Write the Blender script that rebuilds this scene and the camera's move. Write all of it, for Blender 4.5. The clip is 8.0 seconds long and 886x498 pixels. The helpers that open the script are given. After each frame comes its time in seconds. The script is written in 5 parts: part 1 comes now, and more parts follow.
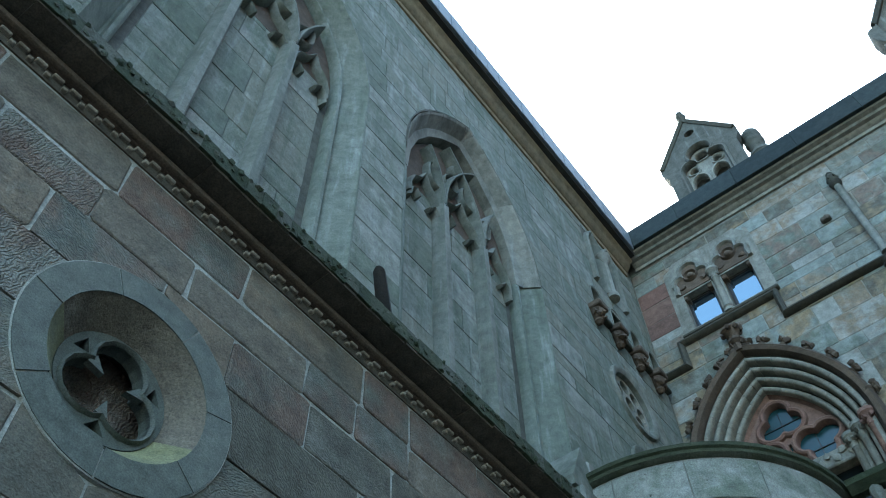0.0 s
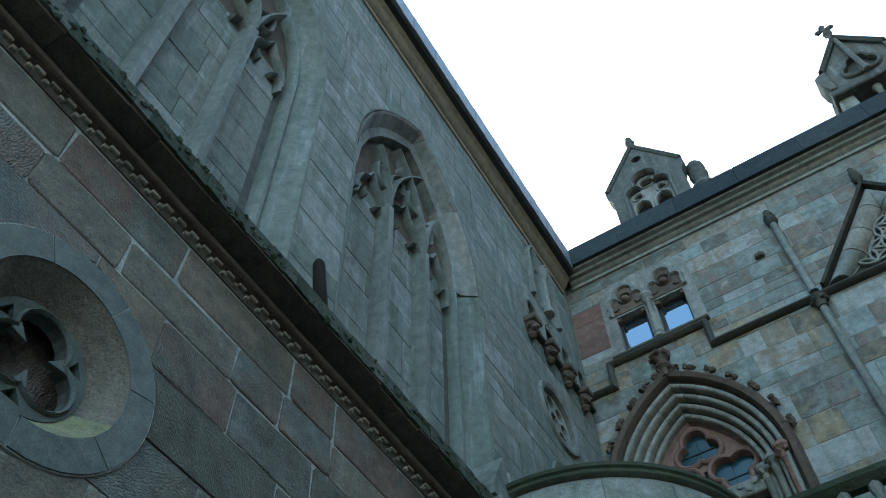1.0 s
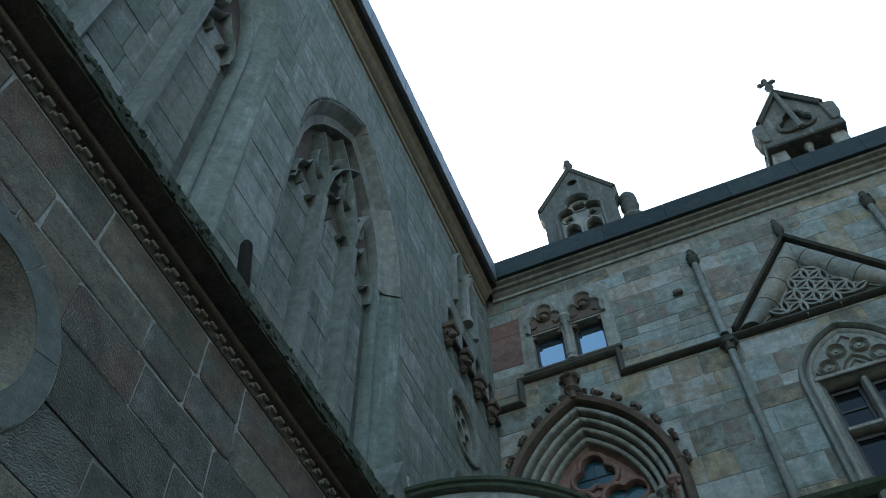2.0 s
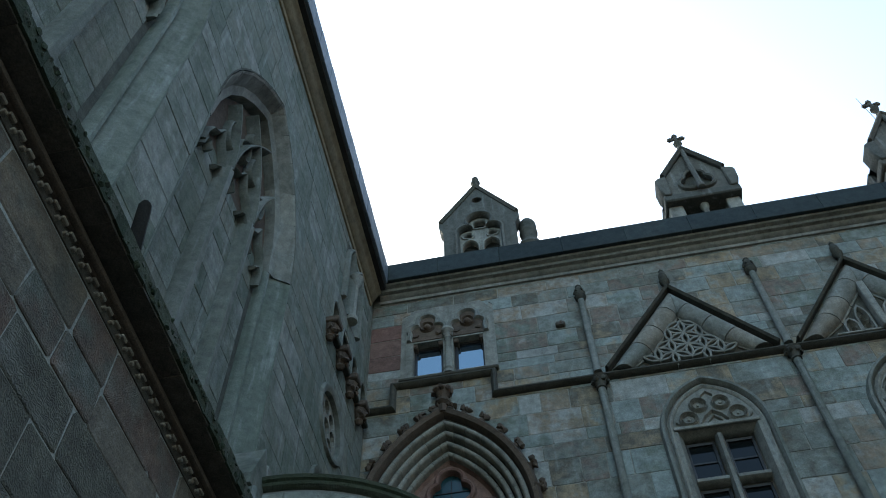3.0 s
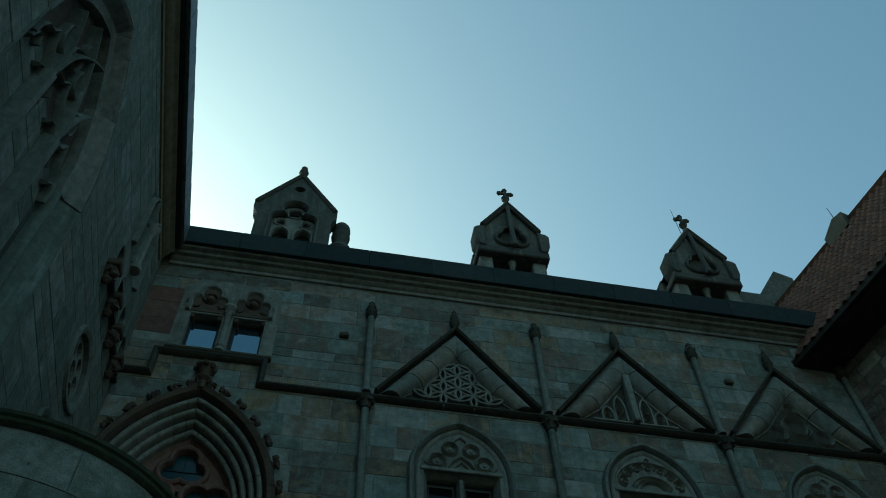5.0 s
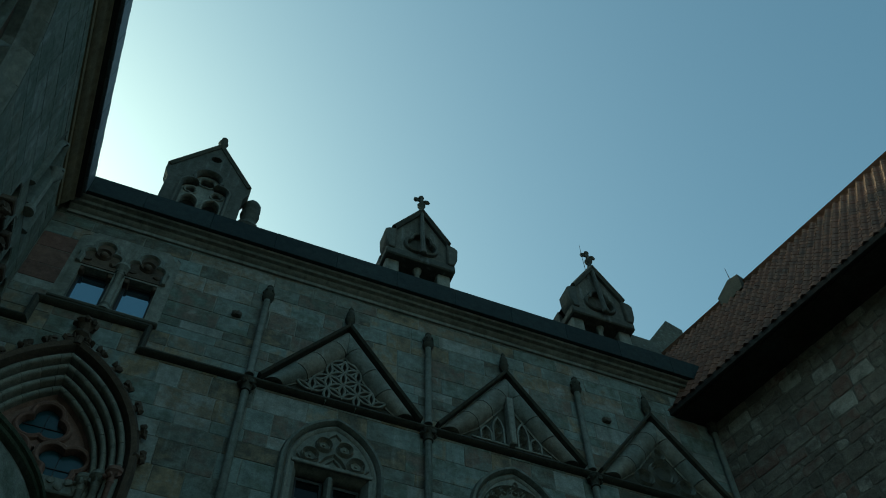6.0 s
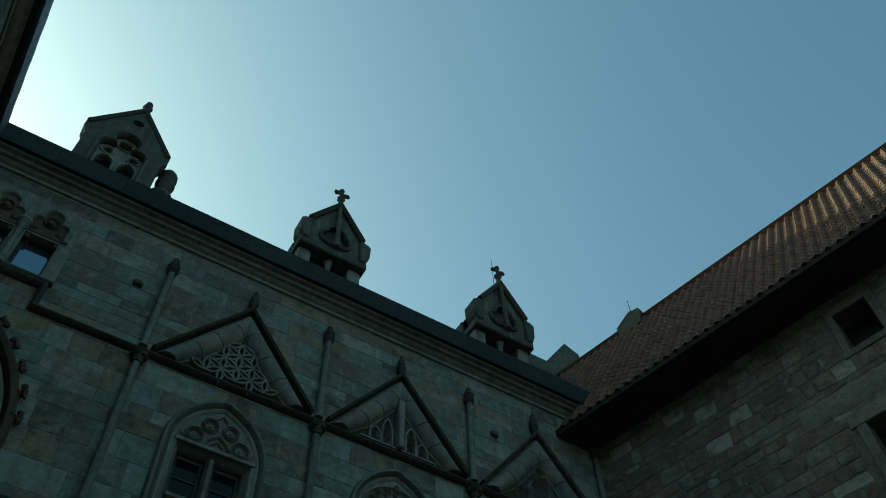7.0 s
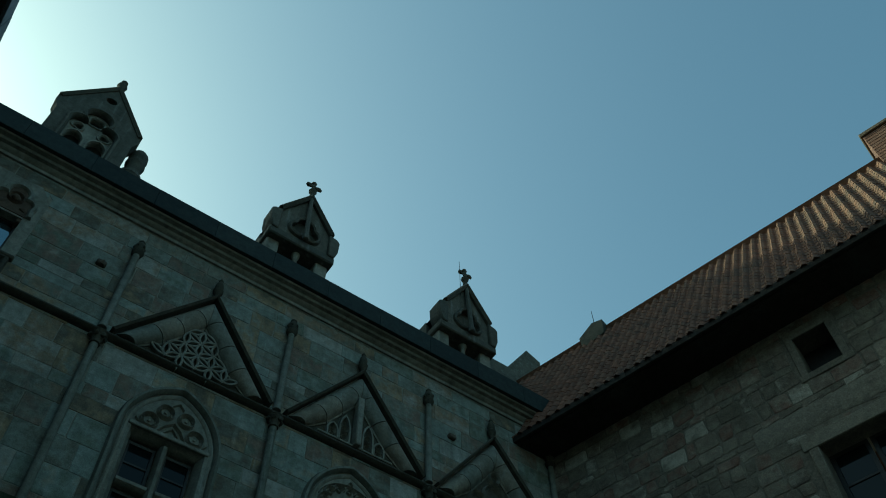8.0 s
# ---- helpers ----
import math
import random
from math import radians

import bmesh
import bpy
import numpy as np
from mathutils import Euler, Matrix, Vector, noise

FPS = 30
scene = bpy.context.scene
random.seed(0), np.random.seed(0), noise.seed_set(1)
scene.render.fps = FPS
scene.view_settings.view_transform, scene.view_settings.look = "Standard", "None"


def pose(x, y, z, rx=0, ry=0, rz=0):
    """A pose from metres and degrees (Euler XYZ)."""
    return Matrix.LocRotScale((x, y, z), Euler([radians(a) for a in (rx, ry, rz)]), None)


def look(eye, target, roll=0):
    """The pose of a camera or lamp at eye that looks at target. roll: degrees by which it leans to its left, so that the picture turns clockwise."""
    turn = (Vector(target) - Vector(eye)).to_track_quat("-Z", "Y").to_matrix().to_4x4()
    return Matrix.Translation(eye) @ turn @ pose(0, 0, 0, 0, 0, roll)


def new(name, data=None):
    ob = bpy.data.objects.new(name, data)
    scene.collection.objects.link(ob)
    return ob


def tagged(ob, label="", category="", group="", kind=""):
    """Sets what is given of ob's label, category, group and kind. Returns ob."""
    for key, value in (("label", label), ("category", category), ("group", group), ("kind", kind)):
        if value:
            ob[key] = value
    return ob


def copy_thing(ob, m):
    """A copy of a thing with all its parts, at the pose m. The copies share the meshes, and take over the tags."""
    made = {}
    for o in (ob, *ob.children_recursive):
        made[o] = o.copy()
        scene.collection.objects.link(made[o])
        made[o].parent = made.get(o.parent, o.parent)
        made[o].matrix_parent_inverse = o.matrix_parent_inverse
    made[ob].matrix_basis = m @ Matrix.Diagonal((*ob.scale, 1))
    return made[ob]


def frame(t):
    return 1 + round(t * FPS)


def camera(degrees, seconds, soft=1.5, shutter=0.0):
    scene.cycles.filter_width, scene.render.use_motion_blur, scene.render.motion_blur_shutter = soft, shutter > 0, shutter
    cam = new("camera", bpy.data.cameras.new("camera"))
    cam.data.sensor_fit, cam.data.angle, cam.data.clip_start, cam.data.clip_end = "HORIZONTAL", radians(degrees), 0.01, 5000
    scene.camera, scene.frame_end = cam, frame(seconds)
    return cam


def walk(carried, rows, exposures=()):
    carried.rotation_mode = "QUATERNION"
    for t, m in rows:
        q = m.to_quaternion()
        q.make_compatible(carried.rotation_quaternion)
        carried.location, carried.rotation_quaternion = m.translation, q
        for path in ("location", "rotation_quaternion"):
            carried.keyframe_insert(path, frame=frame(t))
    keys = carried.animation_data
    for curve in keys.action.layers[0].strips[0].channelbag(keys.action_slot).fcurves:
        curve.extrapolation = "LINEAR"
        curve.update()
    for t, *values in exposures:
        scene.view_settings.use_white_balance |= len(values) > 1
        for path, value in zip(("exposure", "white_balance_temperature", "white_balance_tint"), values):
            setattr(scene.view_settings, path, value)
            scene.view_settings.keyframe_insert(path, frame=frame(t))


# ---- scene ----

# ---------- camera and walk ----------
cam = camera(52.2, 8.0, soft=1.0)
PATH = [
    (0.0, pose(0.151, -0.019, 1.513, 146.22, 0.95, 38.31)),
    (0.5, pose(0.160, -0.028, 1.499, 146.23, 0.62, 35.74)),
    (1.0, pose(0.135, -0.011, 1.496, 146.41, 1.10, 31.80)),
    (1.5, pose(0.116, -0.016, 1.507, 146.39, 1.00, 27.98)),
    (3.0, pose(0.037, -0.046, 1.546, 146.24, 0.91, 10.88)),
    (3.5, pose(-0.040, -0.011, 1.597, 146.29, 1.16, 5.30)),
    (4.0, pose(0.000, 0.000, 1.601, 146.30, 0.83, -0.72)),
    (4.5, pose(-0.014, 0.020, 1.641, 146.29, 1.21, -5.32)),
    (6.0, pose(-0.016, 0.130, 1.717, 146.43, 0.83, -21.75)),
    (6.5, pose(-0.006, 0.046, 1.664, 146.35, 0.82, -26.80)),
    (7.0, pose(-0.048, 0.056, 1.668, 146.28, 1.08, -31.20)),
    (7.5, pose(-0.063, 0.065, 1.688, 146.24, 0.62, -33.85)),
    (8.0, pose(-0.073, 0.102, 1.703, 146.25, 0.76, -35.44)),
]
walk(cam, PATH, exposures=[(0.0, 3.87, 6050, -6), (0.5, 3.74, 6050, -6), (1.0, 3.48, 6050, -7), (1.5, 3.19, 6200, -6), (3.0, 2.78, 6300, -2), (3.5, 2.64, 6300, -6), (4.0, 2.26, 6200, -18),
                           (4.5, 1.32, 5850, -28), (6.0, 0.92, 5800, -35), (8.0, 0.92, 5800, -36)])

# ---------- light ----------
SUN_AZ, SUN_EL = radians(-31), radians(32)      # azimuth from +y towards +x
world = bpy.data.worlds.new("sky")
scene.world = world
world.use_nodes = True
wn, wl = world.node_tree.nodes, world.node_tree.links
sky = wn.new("ShaderNodeTexSky")
sky.sky_type = "NISHITA"
sky.sun_disc = False
sky.sun_elevation, sky.sun_rotation = SUN_EL, SUN_AZ
sky.air_density, sky.dust_density, sky.ozone_density = 1.0, 3.8, 1.0
wl.new(sky.outputs[0], wn["Background"].inputs[0])
wn["Background"].inputs[1].default_value = 0.1
sun = new("sun", bpy.data.lights.new("sun", "SUN"))
sun.data.energy, sun.data.angle, sun.data.color = 3.0, radians(0.5), (1.0, 0.93, 0.82)
SUN_DIR = Vector((math.sin(SUN_AZ) * math.cos(SUN_EL), math.cos(SUN_AZ) * math.cos(SUN_EL), math.sin(SUN_EL)))
sun.matrix_world = look(SUN_DIR * 60, (0, 0, 0))

# ---------- materials ----------


def mat(name, colors, rough=0.9, grain=18.0, bump=0.25, blotch=1.3, stain=(0.06, 0.065, 0.055), stain_amt=0.45,
        metal=0.0, spec=0.3, streak=0.0, tool=0.0, bloom=0.0, pits=0.0):
    """A worn mineral surface: colours picked piece by piece, blotches, dark weathering and grain."""
    m = bpy.data.materials.new(name)
    m.use_nodes = True
    nt = m.node_tree
    n, l = nt.nodes, nt.links
    b = n["Principled BSDF"]
    b.inputs["Roughness"].default_value = rough
    b.inputs["Metallic"].default_value = metal
    b.inputs["Specular IOR Level"].default_value = spec
    tc, oi, geo = n.new("ShaderNodeTexCoord"), n.new("ShaderNodeObjectInfo"), n.new("ShaderNodeNewGeometry")
    add = n.new("ShaderNodeMath"); add.operation = "ADD"
    l.new(oi.outputs["Random"], add.inputs[0]); l.new(geo.outputs["Random Per Island"], add.inputs[1])
    fr = n.new("ShaderNodeMath"); fr.operation = "FRACT"
    l.new(add.outputs[0], fr.inputs[0])
    off = n.new("ShaderNodeVectorMath"); off.operation = "SCALE"; off.inputs[0].default_value = (13, 7, 5)
    l.new(fr.outputs[0], off.inputs["Scale"])
    pos = n.new("ShaderNodeVectorMath"); pos.operation = "ADD"
    l.new(tc.outputs["Object"], pos.inputs[0]); l.new(off.outputs[0], pos.inputs[1])

    def noise_at(scale, detail, src=pos.outputs[0], rgh=0.6):
        t = n.new("ShaderNodeTexNoise")
        t.inputs["Scale"].default_value, t.inputs["Detail"].default_value, t.inputs["Roughness"].default_value = scale, detail, rgh
        l.new(src, t.inputs["Vector"])
        return t.outputs["Fac"]

    ramp = n.new("ShaderNodeValToRGB")
    ramp.color_ramp.interpolation = "LINEAR"
    els = ramp.color_ramp.elements
    while len(els) < len(colors):
        els.new(0.5)
    for i, c in enumerate(colors):
        els[i].position, els[i].color = (i + 0.5) / len(colors), (*[0.71 * q for q in c], 1)
    jig = n.new("ShaderNodeMath"); jig.operation = "MULTIPLY_ADD"
    sub = n.new("ShaderNodeMath"); sub.operation = "SUBTRACT"; sub.inputs[1].default_value = 0.5
    l.new(noise_at(blotch, 4), sub.inputs[0])
    l.new(sub.outputs[0], jig.inputs[0]); jig.inputs[1].default_value = 0.55; l.new(fr.outputs[0], jig.inputs[2])
    l.new(jig.outputs[0], ramp.inputs[0])
    col = ramp.outputs[0]

    def mix(a, fac, bcol, mode="MIX"):
        x = n.new("ShaderNodeMix"); x.data_type = "RGBA"; x.blend_type = mode
        l.new(a, x.inputs["A"])
        if isinstance(bcol, tuple):
            x.inputs["B"].default_value = (*bcol, 1)
        else:
            l.new(bcol, x.inputs["B"])
        if isinstance(fac, float):
            x.inputs["Factor"].default_value = fac
        else:
            l.new(fac, x.inputs["Factor"])
        return x.outputs["Result"]

    def span(v, a, b_, c=0.0, d=1.0):
        r = n.new("ShaderNodeMapRange")
        l.new(v, r.inputs[0])
        for i, q in enumerate((a, b_, c, d)):
            r.inputs[i + 1].default_value = q
        return r.outputs[0]

    st = noise_at(0.7, 6, tc.outputs["Object"], 0.68)
    col = mix(col, span(st, 0.48, 0.72, 0.0, stain_amt), stain)
    if streak:
        mp = n.new("ShaderNodeMapping"); mp.inputs["Scale"].default_value = (5.0, 0.45, 5.0)
        l.new(tc.outputs["Object"], mp.inputs[0])
        sk = noise_at(1.6, 5, mp.outputs[0])
        col = mix(col, span(sk, 0.5, 0.7, 0.0, streak), stain)
        col = mix(col, span(sk, 0.42, 0.3, 0.0, streak * 0.5), (0.42, 0.44, 0.42))
    if bloom:
        bl = noise_at(2.3, 7, tc.outputs["Object"], 0.72)
        col = mix(col, span(bl, 0.58, 0.74, 0.0, bloom), (0.50, 0.49, 0.44))
    if pits:
        pt = noise_at(26, 1)
        col = mix(col, span(pt, 0.74, 0.78, 0.0, pits), (0.04, 0.035, 0.028))
    gr = noise_at(grain * 5, 4)
    col = mix(col, 0.7, span(gr, 0.28, 0.72, 0.5, 1.45), "MULTIPLY")
    col = mix(col, 0.8, span(noise_at(7.5, 6, rgh=0.75), 0.3, 0.7, 0.6, 1.4), "MULTIPLY")
    l.new(col, b.inputs["Base Color"])
    h = noise_at(grain, 8, rgh=0.7)
    if tool:
        wv = n.new("ShaderNodeTexWave"); wv.inputs["Scale"].default_value = 16.0
        wv.inputs["Distortion"].default_value = 14.0; wv.inputs["Detail"].default_value = 3; wv.inputs["Detail Scale"].default_value = 1.5
        wr = n.new("ShaderNodeVectorRotate"); wr.rotation_type = "Z_AXIS"
        sc = n.new("ShaderNodeMath"); sc.operation = "MULTIPLY"; sc.inputs[1].default_value = 9.0
        l.new(fr.outputs[0], sc.inputs[0]); l.new(sc.outputs[0], wr.inputs["Angle"])
        l.new(pos.outputs[0], wr.inputs["Vector"]); l.new(wr.outputs[0], wv.inputs["Vector"])
        ma = n.new("ShaderNodeMath"); ma.operation = "MULTIPLY_ADD"; tm = n.new("ShaderNodeMath"); tm.operation = "MULTIPLY"
        l.new(wv.outputs["Fac"], tm.inputs[0]); l.new(span(fr.outputs[0], 0.35, 0.7, 0.1, 1.0), tm.inputs[1])
        ma.inputs[1].default_value = tool
        l.new(tm.outputs[0], ma.inputs[0]); l.new(h, ma.inputs[2])
        h = ma.outputs[0]
    bp = n.new("ShaderNodeBump")
    bp.inputs["Strength"].default_value, bp.inputs["Distance"].default_value = bump, 0.03
    l.new(h, bp.inputs["Height"]); l.new(bp.outputs[0], b.inputs["Normal"])
    return m


GREY, TAN, BLUE, GREEN = (0.265, 0.275, 0.23), (0.37, 0.285, 0.175), (0.325, 0.36, 0.32), (0.205, 0.225, 0.175)
M_FAC = mat("facade_sandstone", [BLUE, GREY, (0.155, 0.14, 0.105), TAN, BLUE, GREEN, (0.25, 0.185, 0.14), GREY, (0.32, 0.245, 0.165), (0.41, 0.41, 0.36)], blotch=2.6, bloom=0.35, pits=0.4, stain=(0.075, 0.075, 0.058), stain_amt=0.55, streak=0.3, bump=0.45)
M_LEFT = mat("grey_sandstone", [(0.20, 0.22, 0.175), (0.29, 0.30, 0.255), (0.185, 0.205, 0.155), (0.36, 0.36, 0.315), (0.24, 0.25, 0.20), (0.27, 0.265, 0.21)], blotch=2.6, stain=(0.085, 0.10, 0.065), streak=0.5, stain_amt=0.6, bump=0.45, bloom=0.4, pits=0.8)
M_LOW = mat("tooled_sandstone", [(0.24, 0.20, 0.15), (0.16, 0.15, 0.115), (0.28, 0.215, 0.15), (0.22, 0.225, 0.185), (0.26, 0.175, 0.13), (0.30, 0.285, 0.235), (0.19, 0.175, 0.135)], bump=0.85, grain=16, tool=0.38, stain=(0.06, 0.055, 0.04), stain_amt=0.6, bloom=0.25, blotch=2.5)
M_MORT = mat("pale_mortar", [(0.46, 0.45, 0.39), (0.54, 0.52, 0.46)], bump=0.2)
M_MORTD = mat("grey_mortar", [(0.17, 0.16, 0.13), (0.30, 0.285, 0.24), (0.20, 0.19, 0.155)], bump=0.3, blotch=2.5)
M_MORTN = mat("buff_mortar", [(0.33, 0.31, 0.25), (0.40, 0.375, 0.31), (0.24, 0.225, 0.18)], bump=0.3, blotch=2.5)
M_JOINT = mat("dark_joint_mortar", [(0.07, 0.07, 0.055), (0.16, 0.155, 0.125), (0.09, 0.09, 0.07)], bump=0.3, blotch=3)
M_TRIM = mat("carved_sandstone", [(0.31, 0.30, 0.25), (0.36, 0.345, 0.285), (0.27, 0.265, 0.22)], grain=25, streak=0.45, stain=(0.07, 0.065, 0.05), stain_amt=0.65)
M_TRIML = mat("grey_moulding_stone", [(0.21, 0.215, 0.18), (0.26, 0.26, 0.22)], grain=25, streak=0.55, stain=(0.07, 0.08, 0.055), stain_amt=0.65, bump=0.25)
M_ROOFST = mat("dark_grey_roof_stone", [(0.13, 0.125, 0.10), (0.17, 0.16, 0.13), (0.11, 0.11, 0.09)], grain=20, streak=0.4, stain=(0.04, 0.04, 0.03), stain_amt=0.6, bump=0.4)
M_VOUS = mat("pale_arch_stone", [(0.34, 0.32, 0.26), (0.28, 0.265, 0.215), (0.39, 0.365, 0.30)], bump=0.3, stain_amt=0.4)
M_RED = mat("red_sandstone", [(0.26, 0.145, 0.11), (0.30, 0.18, 0.135), (0.22, 0.13, 0.10)], stain_amt=0.5, stain=(0.08, 0.05, 0.04))
# weathered stone; its dark also stands for shade in hollows, recesses and rooms
M_DARK = mat("weathered_and_shade_dark_stone", [(0.075, 0.07, 0.053), (0.11, 0.10, 0.075), (0.09, 0.085, 0.062)], stain=(0.03, 0.033, 0.02), bump=0.5)
M_MOSS = mat("mossy_stone", [(0.045, 0.06, 0.028), (0.09, 0.10, 0.06), (0.055, 0.068, 0.034), (0.14, 0.14, 0.105)], bump=0.9, grain=30, blotch=3.0, stain=(0.03, 0.035, 0.018))
M_BROWN = mat("brown_soot_and_shade_stone", [(0.14, 0.10, 0.07), (0.18, 0.13, 0.09), (0.11, 0.08, 0.056)], bump=0.5, stain=(0.03, 0.025, 0.018))
# dark brown that carries the shade of hollows and undersides
M_BLACK = mat("shade_black_stone", [(0.115, 0.097, 0.073), (0.15, 0.122, 0.09)], bump=0.5, stain=(0.02, 0.018, 0.013))
M_OCHRE = mat("ochre_cornice_stone", [(0.28, 0.22, 0.13), (0.24, 0.195, 0.125), (0.22, 0.195, 0.15)], stain_amt=0.35)
M_LEAD = mat("dark_slate_gutter", [(0.028, 0.038, 0.037), (0.038, 0.05, 0.048)], rough=0.8, bump=0.1, stain_amt=0.3, spec=0.2)
M_SLATE = mat("blue_grey_slate", [(0.15, 0.175, 0.19), (0.19, 0.215, 0.23), (0.12, 0.14, 0.155)], rough=0.55, bump=0.15, stain_amt=0.3)
M_TILE = mat("clay_roof_tile", [(0.16, 0.07, 0.038), (0.21, 0.098, 0.055), (0.12, 0.058, 0.034), (0.18, 0.092, 0.055)], grain=30, stain=(0.045, 0.036, 0.025), stain_amt=0.7)
M_TIMBER = mat("shadow_dark_timber", [(0.024, 0.019, 0.014), (0.034, 0.026, 0.019)], grain=20, bump=0.4)
M_RUB = mat("rubble_stone", [(0.19, 0.16, 0.12), (0.29, 0.245, 0.185), (0.225, 0.175, 0.135), (0.345, 0.295, 0.23), (0.22, 0.128, 0.095), (0.26, 0.225, 0.17), (0.16, 0.13, 0.1), (0.46, 0.41, 0.33)], grain=12, bump=0.9, blotch=3.0, stain=(0.05, 0.042, 0.03), stain_amt=0.6)
M_RUBM = mat("lime_render", [(0.21, 0.18, 0.14), (0.30, 0.26, 0.2), (0.24, 0.205, 0.16)], bump=0.8, grain=8, blotch=2.0, stain=(0.06, 0.05, 0.036), stain_amt=0.75)
M_GROUND = mat("courtyard_cobble", [(0.13, 0.125, 0.115), (0.17, 0.16, 0.15)], bump=0.8, grain=6)
M_FRAME = mat("dark_painted_frame", [(0.03, 0.026, 0.023), (0.04, 0.035, 0.03)], rough=0.5, bump=0.05)
M_RING = mat("grey_green_ring_stone", [(0.165, 0.175, 0.15), (0.19, 0.195, 0.165), (0.15, 0.16, 0.135)], grain=25, stain=(0.07, 0.075, 0.055), stain_amt=0.5, bump=0.3, blotch=2.0)
M_BRICK = mat("sooty_red_brick", [(0.20, 0.095, 0.065), (0.16, 0.08, 0.055), (0.23, 0.12, 0.085)], bump=0.4, stain=(0.05, 0.04, 0.03), stain_amt=0.6)
M_JAMB = mat("smooth_grey_green_jamb_stone", [(0.20, 0.22, 0.18), (0.235, 0.25, 0.205), (0.185, 0.205, 0.165)], grain=25, streak=0.6, stain=(0.07, 0.085, 0.055), stain_amt=0.6, bump=0.3, blotch=1.6)
M_RAKE = mat("grey_tan_moulded_stone", [(0.27, 0.265, 0.22), (0.33, 0.30, 0.235), (0.29, 0.25, 0.19), (0.25, 0.255, 0.215)], grain=22, streak=0.45, stain=(0.08, 0.08, 0.06), stain_amt=0.55, bump=0.35, blotch=2.2)
M_YELLOW = mat("lichen_yellow_stone", [(0.40, 0.36, 0.08), (0.34, 0.31, 0.11), (0.24, 0.24, 0.15)], bump=0.3, blotch=3)


def glass(name, col, ior, rough=0.03):
    m = bpy.data.materials.new(name)
    m.use_nodes = True
    n, l = m.node_tree.nodes, m.node_tree.links
    b = n["Principled BSDF"]
    b.inputs["Base Color"].default_value = (*col, 1)
    b.inputs["Roughness"].default_value = rough
    b.inputs["IOR"].default_value = ior
    t = n.new("ShaderNodeTexNoise"); t.inputs["Scale"].default_value = 1.4
    tc = n.new("ShaderNodeTexCoord"); l.new(tc.outputs["Object"], t.inputs["Vector"])
    bp = n.new("ShaderNodeBump"); bp.inputs["Strength"].default_value = 0.03
    l.new(t.outputs["Fac"], bp.inputs["Height"]); l.new(bp.outputs[0], b.inputs["Normal"])
    return m


M_GLASS = glass("dark_window_glass", (0.008, 0.010, 0.010), 1.27)
# high IOR and blue specular tint put the sky's reflection into the pane
M_SKYPANE = glass("sky_tinted_glass", (0.03, 0.04, 0.05), 3.4)
M_SKYPANE.node_tree.nodes["Principled BSDF"].inputs["Specular Tint"].default_value = (0.7, 0.9, 1.0, 1)
M_LEADED = glass("leaded_teal_glass", (0.014, 0.045, 0.05), 1.5, 0.22)

# ---------- mesh helpers: u along a wall, v up, w out of it ----------


def wall_frame(origin, along):
    u = Vector((along[0], along[1], 0)).normalized()
    w = u.cross(Vector((0, 0, 1)))
    m = Matrix.Identity(4)
    for i in range(3):
        m[i][0], m[i][1], m[i][2], m[i][3] = u[i], (0, 0, 1)[i], w[i], origin[i]
    return m


def mesh_of(bm, material, smooth=False):
    bmesh.ops.recalc_face_normals(bm, faces=bm.faces)
    me = bpy.data.meshes.new("m")
    bm.to_mesh(me)
    bm.free()
    me.materials.append(material)
    if smooth:
        for p in me.polygons:
            p.use_smooth = True
        me.set_sharp_from_angle(angle=radians(40))
    return me


def part(name, bm, material, parent, label="", smooth=True):
    ob = new(name, mesh_of(bm, material, smooth))
    ob.parent = parent
    if label:
        tagged(ob, label)
    return ob


def thing(name, m, label, category, group="", kind=""):
    ob = new(name)
    ob.empty_display_size = 0.2
    ob.matrix_world = m
    return tagged(ob, label, category, group, kind)


def at(m, u=0.0, v=0.0, w=0.0):
    return m @ Matrix.Translation((u, v, w))


def solid(name, bm, material, m, label, category, kind="", group="", smooth=True):
    ob = new(name, mesh_of(bm, material, smooth))
    ob.matrix_world = m
    return tagged(ob, label, category, group, kind)


def box(bm, u0, u1, v0, v1, w0, w1, bev=0.0, jit=0.0):
    vs = [bm.verts.new((u + random.uniform(-jit, jit), v + random.uniform(-jit, jit), w))
          for w in (w0, w1) for u, v in ((u0, v0), (u1, v0), (u1, v1), (u0, v1))]
    fs = [bm.faces.new([vs[i] for i in q]) for q in ((3, 2, 1, 0), (4, 5, 6, 7), (0, 1, 5, 4), (1, 2, 6, 5), (2, 3, 7, 6), (3, 0, 4, 7))]
    if bev:
        es = {e for f in fs for e in f.edges}
        bmesh.ops.bevel(bm, geom=list(es), offset=bev, segments=1, affect="EDGES", profile=0.5)
    return bm


def prism(bm, poly, w0, w1):
    a = [bm.verts.new((u, v, w0)) for u, v in poly]
    b = [bm.verts.new((u, v, w1)) for u, v in poly]
    bm.faces.new(a[::-1]), bm.faces.new(b)
    for i in range(len(poly)):
        j = (i + 1) % len(poly)
        bm.faces.new((a[i], a[j], b[j], b[i]))
    return bm


